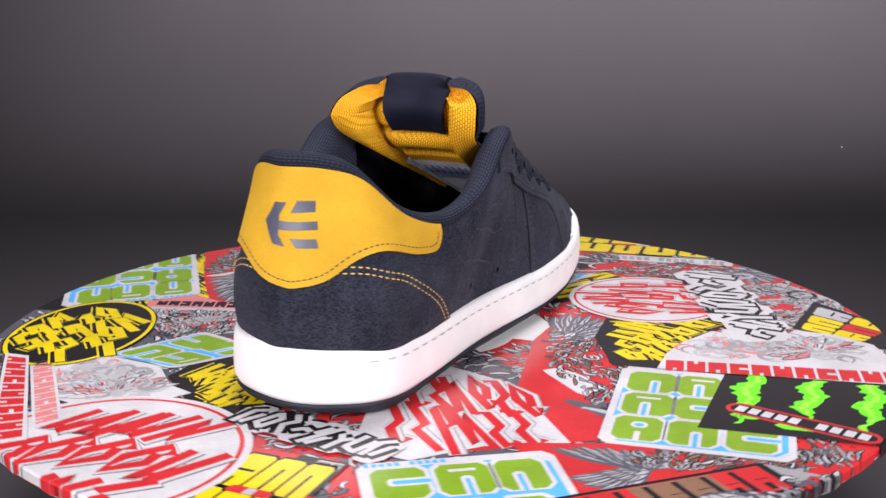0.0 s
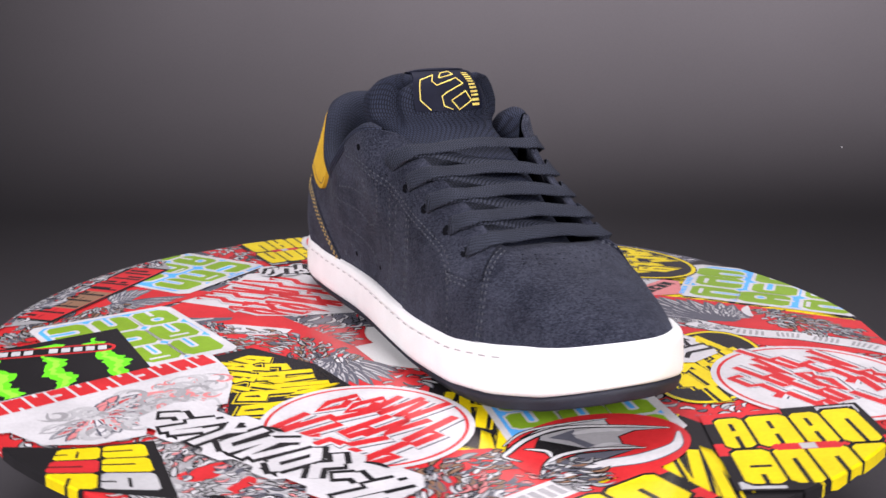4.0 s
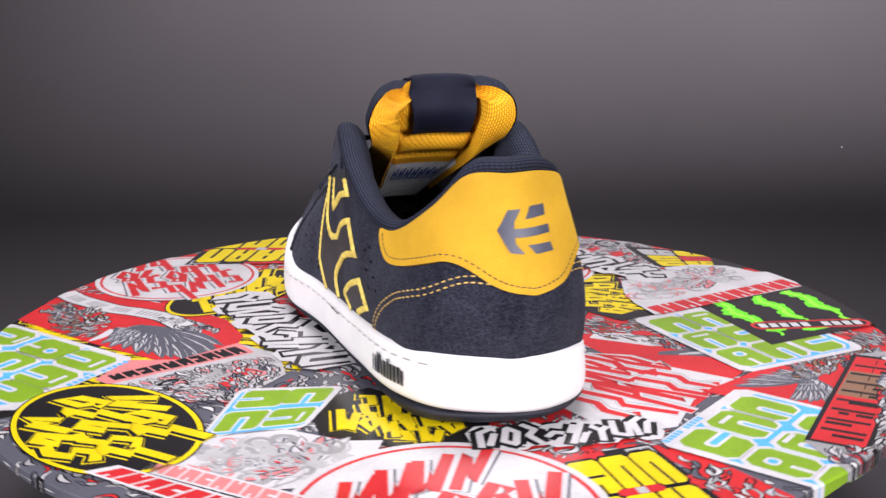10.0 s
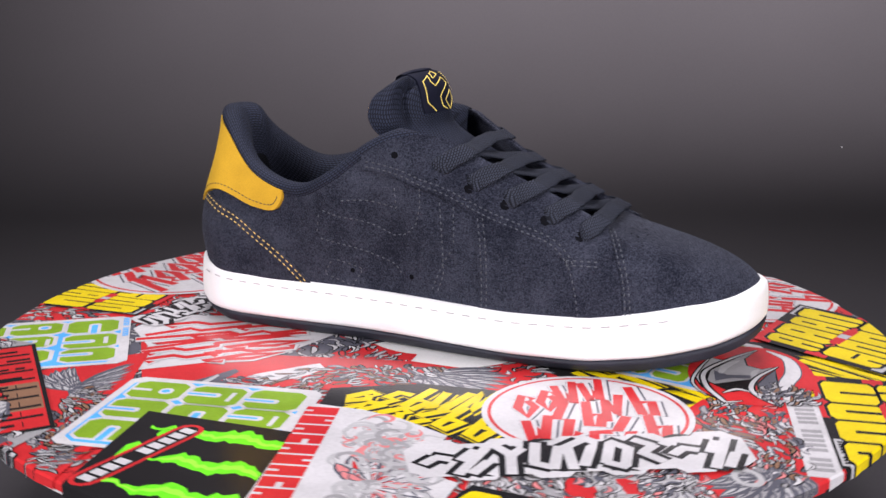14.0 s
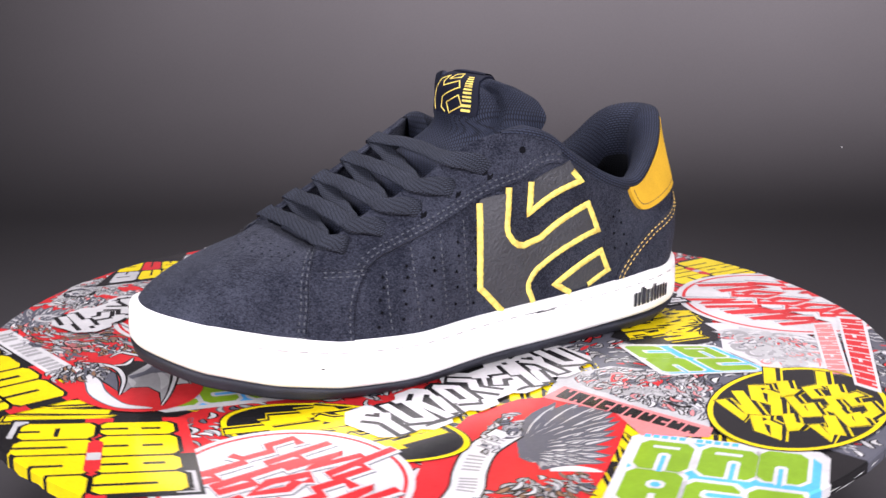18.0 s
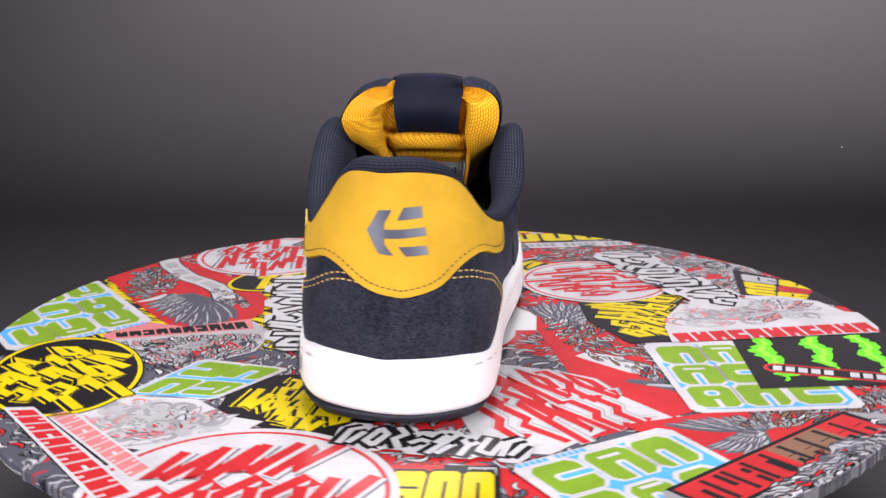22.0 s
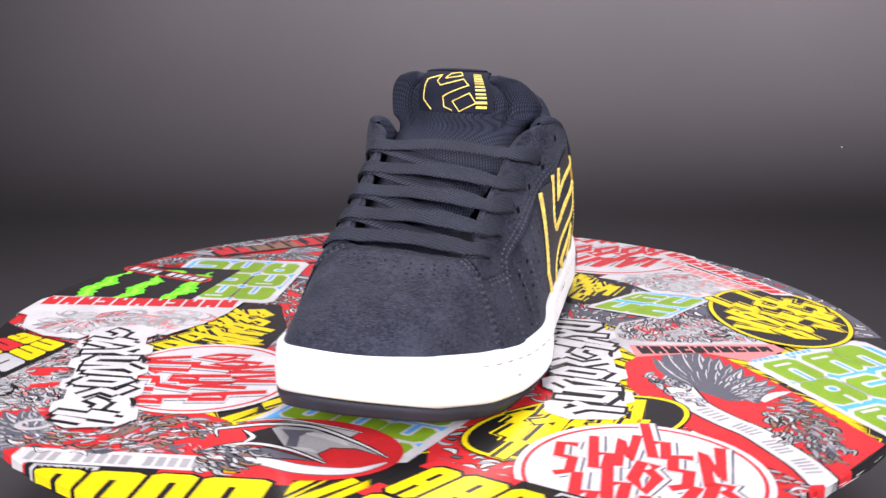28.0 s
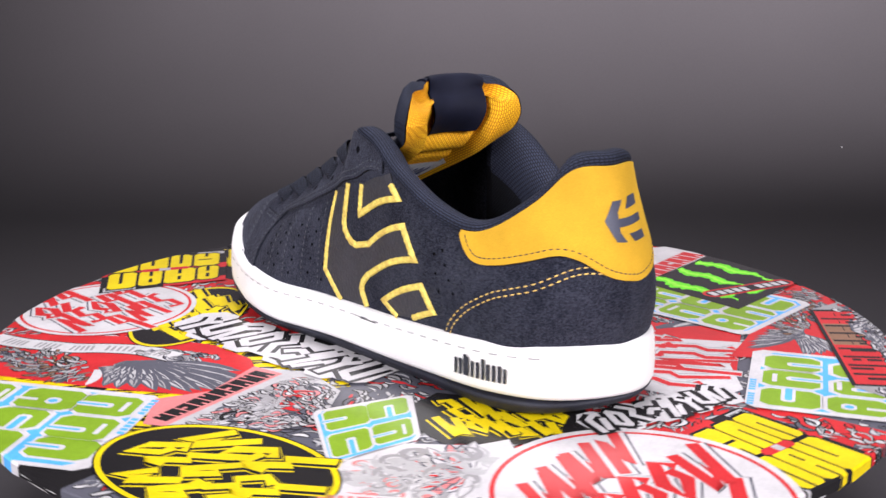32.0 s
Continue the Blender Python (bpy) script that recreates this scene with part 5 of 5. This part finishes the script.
def build_stickers():
    rnd = random.Random(11)
    # layers of older stickers that show between the upper ones
    for k, (a0, a1, r0, r1) in enumerate([(-20, 35, 60, 231), (35, 80, 40, 231), (80, 125, 30, 231), (125, 170, 40, 231), (170, 215, 40, 231), (215, 262, 40, 231), (262, 300, 30, 231), (300, 340, 40, 231)]):
        out = [(r1 * math.cos(radians(a)), r1 * math.sin(radians(a))) for a in np.linspace(a0, a1, 12)]
        out += [(r0 * math.cos(radians(a)), r0 * math.sin(radians(a))) for a in np.linspace(a1, a0, 6)]
        kind = (0, 1, 0, 1, 2, 0, 2, 0)[k]
        s = sticker(("red sticker with drawn grey plumage", "worn black sticker with yellow brush shapes", "dark grey sticker with drawn strokes")[kind], out, 0, (V_RED, V_BLACK, V_SLATE)[kind])
        if kind == 1:
            a = radians((a0 + a1) / 2)
            c, d = np.array((math.cos(a), math.sin(a))), np.array((-math.sin(a), math.cos(a)))
            m = quad(*(tuple(c * u + d * v) for u, v in ((80, -55), (80, 55), (220, 60), (220, -60))))
            brush_rows(s, m, rnd, [(0.05, 0.3, 0.1, 0.9, 6), (0.38, 0.62, 0.05, 0.95, 7), (0.7, 0.95, 0.02, 0.98, 7)], V_YELLOW, V_BLACK, V_YELLOW, 1)
        else:
            drawing(s, fur(rnd, out, 620, 9, 2.0, (a0 + a1) / 2 + 60, [V_GREY, V_PALE, V_SLATE, V_RED, V_PALE, V_WHITE]), 1)
    # drawn stickers lowest down
    dr = sticker("red sticker with a drawn grey dragon and white banner", [(95, 19), (98, -32), (85, -53), (65, -143), (9, -154), (33, -95), (48, -17), (70, 30)], 1, V_RED)
    scribble(dr, (72, -62), (19, 62), 120, rnd, [V_GREY, V_SLATE, V_PALE, V_GREY, V_BROWN, V_WHITE], 2, 60, 12)
    wing(dr, (74, -20), [(60, 20), (72, 28), (88, 22), (96, 6)], 7, V_SLATE, V_PALE)
    ink(dr, [leaf((52, -60), (66, -95), 14, 4)], V_WHITE, 6, "banner")
    inks(dr, [leaf((56, -100), (80, -140), 9, 6), leaf((70, -98), (86, -128), 5, -3)], V_SLATE, 5, "tail")
    ink(dr, [leaf((62, -108), (84, -138), 4, 6)], V_PALE, 6, "tail")
    wing(dr, (44, -128), [(20, -112), (30, -98), (42, -92)], 6, V_SLATE, V_GREY)
    sk = sticker("white sticker with large red brush lettering shapes", [(-2, -50), (34, -80), (54, -150), (24, -146), (-12, -162), (-36, -150), (-30, -100)], 2, V_WHITE)
    m = quad((-30, -146), (38, -150), (44, -84), (-14, -66))
    brush_rows(sk, m, rnd, [(0.02, 0.46, 0.02, 1.0, 6), (0.54, 1.0, 0.02, 1.0, 6)], V_RED, V_WHITE, V_GREY, 1, 0.12, 0.42)
    ow = sticker("grey sticker with drawn owl feathers", [(180, 0), (176, 43), (182, 84), (206, 88), (228, 50), (215, 5), (194, -4)], 1, V_PALE)
    drawing(ow, fur(rnd, [(180, 0), (176, 43), (182, 84), (206, 88), (226, 50), (215, 5), (194, -2)], 380, 7, 1.8, 200, [V_GREY, V_PALE, V_WHITE, V_PALE, V_SLATE, V_ROSE]), 0.5)
    wing(ow, (218, 30), [(184, 4), (178, 26), (180, 50), (186, 76)], 9, V_GREY, V_PALE, 1)
    inks(ow, [leaf((182, 40), (206, 34), 12, 2), leaf((184, 56), (202, 58), 8, 2)], V_RED, 4, "feather")
    ink(ow, ring_of(ellipse(210, 62, 9, 9), ellipse(210, 62, 6.5, 6.5)), V_BLACK, 6, "eye")
    db = sticker("red sticker with a drawn grey winged dragon", [(212, 96), (198, 82), (165, 92), (126, 92), (106, 110), (110, 160), (177, 146), (200, 132)], 1, V_RED)
    scribble(db, (150, 118), (48, 20), 150, rnd, [V_SLATE, V_GREY, V_PALE, V_BROWN, V_ROSE, V_WHITE], 2, 150, -8)
    wing(db, (176, 108), [(200, 128), (212, 112), (206, 92), (190, 86)], 8, V_SLATE, V_GREY)
    ink(db, ring_of(ellipse(186, 104, 8, 6), ellipse(186, 104, 5, 3.5)), V_PALE, 8, "eye")
    mb = quad((112, 160), (190, 140), (186, 127), (110, 146))
    ink(db, [box(mb, 0, 0, 1, 1)], V_WHITE, 7, "banner")
    small_print(db, mb, 0.05, 0.2, 0.95, 0.8, 15, V_GREY, 8)
    dw = sticker("red round-ended sticker with a drawn bat wing", ellipse(76, 142, 41, 29, -20), 3, V_RED)
    # skin between the long fingers, then the bones over it and the pale tail below
    upper = [(92, 114), (79, 114.5), (63.5, 121.5), (52, 129.5), (56, 134.5), (54.5, 141), (68, 124), (81, 119)]
    skin = [(98.5, 125.5), (94, 123), (83.5, 118.5), (70, 124), (53, 142), (44, 155.5), (55, 146), (64.5, 144), (70, 149), (67.5, 157.5), (78, 147), (89, 137.5), (96, 134.5)]
    lower = [(116.5, 142), (100.5, 137.5), (89.5, 140.5), (79.5, 148), (71.5, 155.5), (81, 152.5), (90.5, 150), (103.5, 145)]
    strokes = [(upper, V_PALE), (skin, V_GREY), (lower, V_SLATE), ([(98.5, 125.5), (88, 120.5), (82.5, 141.5), (89, 137.5), (96, 134.5)], V_BLACK),
               ([(84, 122.5), (70, 126), (76.5, 130.5), (78, 141), (82.5, 140), (81, 131)], V_SLATE), (leaf((74, 128), (57, 143), 4, 2), V_PALE), (leaf((80, 142), (70, 148), 3, 1), V_PALE)]
    for shape in (upper, skin, lower):
        strokes += [(q, V_BLACK) for q in brush_stroke(shape + shape[:1], 0.9, False)]
    for bone, wide in (([(102, 113), (85, 111.5), (66, 120.5), (51, 130.5)], 2.6), ([(110, 126), (110.5, 119.5), (105.5, 118), (89, 116.5), (70.5, 122), (53, 141), (43, 156)], 4.2), ([(117, 141), (105.5, 136), (94, 136), (80.5, 144), (67.5, 158)], 4.2), ([(99, 122), (95.5, 129), (99, 134)], 4.0)):
        strokes += [(q, V_BLACK) for q in brush_stroke(bone, wide, taper=0.6)] + [(q, V_WHITE) for q in brush_stroke(bone, wide * 0.5, taper=0.8)]
    tail = [(114, 146), (102.5, 149), (90, 154), (79, 161), (67.5, 165), (56, 166), (44, 160.5)]
    strokes += [(q, V_SLATE) for q in brush_stroke(tail, 8.4, taper=0.85)] + [(q, V_WHITE) for q in brush_stroke(tail, 7.0, taper=0.9)]
    drawing(dw, strokes, 2)
    scribble(dw, (108, 146), (12, 12), 40, rnd, [V_SLATE, V_GREY, V_PALE, V_BROWN], 5, 200)
    r2 = sticker("red sticker with a drawn eagle and lettered banner", [(-158, 168), (-112, 204), (-80, 132), (-74, 91), (-82, 62), (-100, 44), (-116, 36), (-131, 50), (-141, 85), (-147, 110)], 2, V_RED)
    wing(r2, (-122, 120), [(-96, 62), (-106, 50), (-118, 47), (-128, 58), (-136, 78), (-143, 100)], 10, V_SLATE, V_PALE)
    scribble(r2, (-132, 146), (13, 34), 100, rnd, [V_SLATE, V_GREY, V_PALE, V_BROWN, V_GREY], 4, 100, -8)
    scribble(r2, (-94, 96), (8, 22), 40, rnd, [V_SLATE, V_GREY, V_PALE], 4, 100, 10)
    ink(r2, [leaf((-128, 118), (-146, 108), 5, 2)], V_WHITE, 8, "beak")
    line = [(-97, 100), (-97, 118), (-103, 136), (-110, 150), (-114, 167), (-117, 183), (-117, 200)]
    drawing(r2, [(q, V_BLACK) for q in brush_stroke(line, 14.5)] + [(q, V_WHITE) for q in brush_stroke(line, 12.5)], 8)
    along = spline(line, 38)
    for k in range(2, 36):
        if k % 7 not in (0, 6):
            t = along[k + 1] - along[k - 1]
            t = t / np.linalg.norm(t)
            w = np.array([-t[1], t[0]])
            ink(r2, [[tuple(along[k] + t * i + w * j) for i, j in ((-0.75, -3.6), (0.75, -3.6), (0.75, 3.6), (-0.75, 3.6))]], V_GREY, 14, "lettering_bar")
    o2 = sticker("grey sticker with drawn feathers and dark red lettering bars", [(-90, 50), (-84, 26), (-98, 0), (-132, -12), (-154, 6), (-158, 29), (-168, 52), (-144, 68), (-125, 49)], 3, V_PALE)
    ink(o2, [[(-90, 54), (-92, 36), (-128, 40), (-166, 44), (-168, 54), (-144, 68), (-125, 52)]], V_ROSE, 1)
    mt = quad((-94, 38), (-162, 47), (-162, 55), (-94, 50))
    slab_row(o2, mt, 10, V_BLACK, 2)
    drawing(o2, fur(rnd, [(-92, 30), (-98, 4), (-132, -8), (-152, 6), (-156, 29), (-160, 40), (-128, 38)], 360, 7, 1.7, 250, [V_GREY, V_PALE, V_WHITE, V_PALE, V_SLATE, V_ROSE]), 1.5)
    wing(o2, (-126, 28), [(-90, 22), (-100, 4), (-118, -4), (-136, -4), (-150, 12)], 8, V_GREY, V_PALE, 2)
    inks(o2, [leaf((-122, 30), (-104, 6), 9, 1), leaf((-122, 28), (-128, -6), 8, 1)], V_RED, 6, "feather")
    ink(o2, ring_of(ellipse(-144, 24, 7, 7), ellipse(-144, 24, 4.8, 4.8)), V_BLACK, 7, "eye")
    r1 = sticker("red sticker with a drawn eagle wing", [(28, -146), (60, -147), (132, -144), (176, -156), (178, -180), (104, -180), (61, -205), (40, -175)], 4, V_RED)
    wing(r1, (88, -172), [(44, -152), (56, -150), (72, -152), (92, -156)], 6, V_SLATE, V_PALE)
    wing(r1, (80, -166), [(48, -178), (54, -186), (64, -192)], 6, V_SLATE, V_PALE)
    scribble(r1, (122, -164), (46, 12), 120, rnd, [V_SLATE, V_GREY, V_PALE, V_BROWN, V_GREY], 3, 20, 2)
    # yellow brush words on black
    for outline_mm, corners, level, seed in (([(83, -55), (80, -13), (92, 24), (156, 24), (150, 3), (126, -22), (106, -60)], ((88, -48), (94, 20), (150, 18), (112, -46)), 3, 21),
                                             ([(-80, -40), (-66, -104), (-82, -124), (-114, -96), (-128, -68), (-121, -54), (-103, -36)], ((-74, -102), (-84, -44), (-120, -60), (-98, -104)), 3, 22)):
        y = sticker("black die-cut sticker with yellow brush lettering shapes", outline_mm, level, V_BLACK)
        m = quad(*corners)
        brush_rows(y, m, random.Random(seed), [(0.02, 0.46, 0.0, 0.96, 5), (0.54, 0.98, 0.0, 0.96, 5)], V_YELLOW, V_BLACK, V_YELLOW, 1, 0.1, 0.40)
    # labels with straight edges
    green_sticker((38, 163), (-1, 115), (65, 72), (104, 120), 2, 31)
    green_sticker((-87, -31), (-128, -58), (-167, -38), (-124, -2), 4, 32, 2, 2)
    s = green_sticker((-140, 66), (-214, 42), (-238, 142), (-164, 166), 3, 33)
    small_print(s, quad((-140, 66), (-214, 42), (-238, 142), (-164, 166)), 0.06, 0.008, 0.6, 0.04, 12, V_BLUE)
    green_sticker((88, -57), (163, -78), (138, -167), (63, -146), 5, 34)
    yellow_sticker((-75, -149), (-35, -165), (-62, -232), (-108, -210), 4, 41, 2, 3)
    yellow_sticker((79, 168), (181, 142), (196, 195), (96, 222), 3, 42)
    yellow_sticker((24, 160), (-34, 207), (30, 262), (82, 203), 6, 43, 2, 4)
    round_sticker(120, 55.7, 45.4, 118, 4, 51)
    oval_sticker(-39.7, 133.7, 54.5, 28, 18, 24, 4, 61)
    round_sticker(-51.3, 184, 49, 196, 5, 52)
    round_sticker(-134.4, -153.5, 59.5, -14, 5, 53)
    oval_sticker(-188.8, -0.5, 54.4, 36.4, 86, 262, 6, 62)
    g1 = green_sticker((-33, -167), (44, -154), (60, -248), (-17, -261), 6, 35)
    small_print(g1, quad((-33, -167), (44, -154), (60, -248), (-17, -261)), 0.04, 0.008, 0.5, 0.04, 12, V_BLUE)
    # black label with acid green claw strokes
    m = quad((135.5, -65), (107, -132), (188.5, -154), (217, -87))
    k = sticker("black sticker with jagged acid green claw strokes", box(m, 0, 0, 1, 1), 6, V_BLACK)
    rag = random.Random(17)
    for y0, q in ((0.16, 0), (0.48, 1), (0.78, 2)):
        for wide, material, order in ((1.0, V_ACID, 1), (0.32, V_LIME, 2)):
            up, down = [], []
            for i in range(25):
                x = 0.04 + (0.84, 0.80, 0.84)[q] * i / 24
                j = 0.030 * math.sin(i * 0.62 + q * 2) + 0.012 * math.sin(i * 2.3 + q)
                w = 0.066 * wide * (0.25 + 0.75 * math.sin(math.pi * min(1, 0.12 + i / 21)) ** 0.6)
                up.append(m(x, y0 + j - w * rag.uniform(0.75, 1.2)))
                down.append(m(x, y0 + j * 0.7 + w * rag.uniform(0.75, 1.2)))
            ink(k, [up + down[::-1]], material, order, "claw_stroke")
    inks(k, [box(m, 0.70, 0.12, 0.80, 0.3, 0.05), box(m, 0.80, 0.35, 0.9, 0.75, 0.05)], V_ACID, 1, "claw_stroke")
    d = np.array([52, -38]) / 64.4
    p = np.array([38, 52]) / 64.4
    def mo(x, y):
        return tuple(np.array([125, -108]) + d * 66 * x + p * 13 * (y - 0.5))
    def pill(g):
        e = g * 0.2
        return [mo(0.5 + sx * (0.5 - e - 0.10 * (1 - math.cos(t))), 0.5 + sy * (0.5 - g) * math.cos(math.pi / 2 - t)) for sx, sy, ts in ((1, -1, (90, 60, 30)), (1, 1, (0, 30, 60, 90)), (-1, 1, (90, 60, 30)), (-1, -1, (0, 30, 60, 90))) for t in (radians(q) for q in ts)]
    ink(k, [pill(0.0)], V_RED, 4, "plaque")
    ink(k, [pill(0.14)], V_BLACK, 5, "plaque")
    small_print(k, mo, 0.07, 0.25, 0.95, 0.75, 10, V_WHITE, 6)
    # the yellow, grey and red label at the rim
    sb = sticker("black sticker with yellow, grey and red block shapes", [(186, 0), (213, 49), (240, 0), (236, -52), (210, -18)], 2, V_BLACK)
    m = quad((188, -1), (212, 44), (244, 0), (216, -24))
    b, sl = block_rows(m, random.Random(44), 2, 3, 0.04, 0.04, 0.96, 0.96, 0.05)
    for i, q in enumerate(b):
        ink(sb, [q], (V_YELLOW, V_YELLOW, V_PALE, V_YELLOW, V_RED, V_YELLOW)[i % 6], 1, "block_shape")
    inks(sb, sl, V_BLACK, 2, "gap")
    # white die-cut labels with red lettering bars and pale scrolls
    ag = sticker("white die-cut sticker with red lettering bars and grey floral scrolls", [(103, -62), (112, -40), (123, -24), (142, -6), (160, -14), (174, -19), (186, -5), (204, -13), (218, -29), (219, -50), (232, -60), (212, -86)], 8, V_WHITE)
    m = quad((106, -64), (214, -85), (217, -70), (109, -50))
    slab_row(ag, m, 11, V_RED, 6)
    drawing(ag, scrolls(rnd, [(118, -44), (126, -26), (142, -10), (160, -18), (186, -10), (206, -18), (214, -40), (212, -62), (160, -50)], 90, 9, [V_GREY, V_PALE, V_PALE, V_GREY, V_PALE]), 1)
    flower(ag, (186, -38), 5, 27, -5, 215, 15, random.Random(5))
    curls(ag, [(128, -34, 9), (140, -22, 9), (152, -30, 8), (146, -42, 6), (160, -24, 6)], rnd)
    inks(ag, [leaf((166, -42), (150, -22), 6, 1), leaf((166, -46), (140, -30), 5, 1)], V_ROSE, 3, "petal")
    f1 = sticker("white die-cut sticker with rose and grey petals", [(-179, -39), (-150, -43), (-135, -54), (-124, -80), (-112, -90), (-130, -104), (-153, -108), (-182, -90), (-190, -62)], 4, V_WHITE)
    drawing(f1, scrolls(rnd, [(-176, -42), (-150, -46), (-138, -58), (-126, -84), (-132, -100), (-153, -104), (-180, -88), (-186, -62)], 90, 9, [V_GREY, V_PALE, V_PALE, V_GREY, V_PALE]), 1)
    flower(f1, (-148, -90), 5, 30, 20, 190, 13, random.Random(6))
    curls(f1, [(-172, -56, 9), (-178, -72, 8), (-160, -52, 7), (-168, -66, 6)], rnd)
    for a, b_, c, d_ in (((-216, -36), (-203, -40), (-168, -142), (-182, -148)), ((-199, -50), (-189, -45), (-160, -122), (-170, -130))):
        t = sticker("white strip sticker with red lettering bars", [a, b_, c, d_], 7 if a[0] < -205 else 6, V_WHITE)
        m = quad(a, d_, c, b_)
        slab_row(t, quad(m(0.03, 0.12), m(0.97, 0.12), m(0.97, 0.88), m(0.03, 0.88)), 11, V_ROSE if a[0] > -205 else V_RED, 1)
    # red and brown lettered strip at the rim
    o1 = sticker("grey sticker with owl feathers beside a red strip of dark lettering bars", [(124, -168), (150, -182), (80, -236), (-4, -240), (12, -207)], 8, V_GREY)
    m = quad((14, -207), (122, -169), (131, -189), (22, -228))
    ink(o1, [box(m, 0, -0.06, 1.02, 1.06)], V_BLACK, 1)
    ink(o1, [box(m, 0.02, 0.03, 0.99, 0.97)], V_RED, 2)
    ink(o1, [box(m, 0.5, 0.05, 0.8, 0.95)], V_BROWN, 3)
    mm = quad(m(0.03, 0.1), m(0.98, 0.1), m(0.98, 0.9), m(0.03, 0.9))
    bl, sl = block_rows(mm, random.Random(45), 1, 9, 0.0, 0.0, 1.0, 1.0, 0.03)
    inks(o1, sl, V_BLACK, 4, "gap")
    inks(o1, [box(mm, k / 9 - 0.012, 0, k / 9 + 0.012, 1) for k in range(1, 9)], V_BLACK, 4, "gap")
    drawing(o1, fur(rnd, [(128, -182), (150, -182), (80, -234), (0, -238), (10, -222), (24, -230)], 600, 8, 1.9, 20, [V_GREY, V_PALE, V_WHITE, V_SLATE, V_PALE, V_RED]), 0.5)
    wing(o1, (90, -200), [(40, -226), (60, -232), (84, -222), (110, -208), (126, -196)], 8, V_SLATE, V_PALE, 2)
    # die-cut words
    word_sticker((-84, -116), (-20, -156), 11, 8, 7, 71)
    word_sticker((-48, 124), (-74, -4), 17, 9, 7, 72)
    word_sticker((166, -18), (163, 108), 16, 9, 9, 73)


build_stickers()


# ---- what moves ----
def motions():
    """The turntable turns evenly; the shoe rides on it."""
    times = [0.5 * i for i in range(65)]
    rows = [(t, pose(0, 0, 0, 0, 0, -31.83 * t + np.interp(t, range(33), DRIFT)) @ LEAN) for t in times]
    walk(turntable, rows)
    walk(shoe, [(t, m @ SHOE_PLACE) for t, m in rows])


motions()
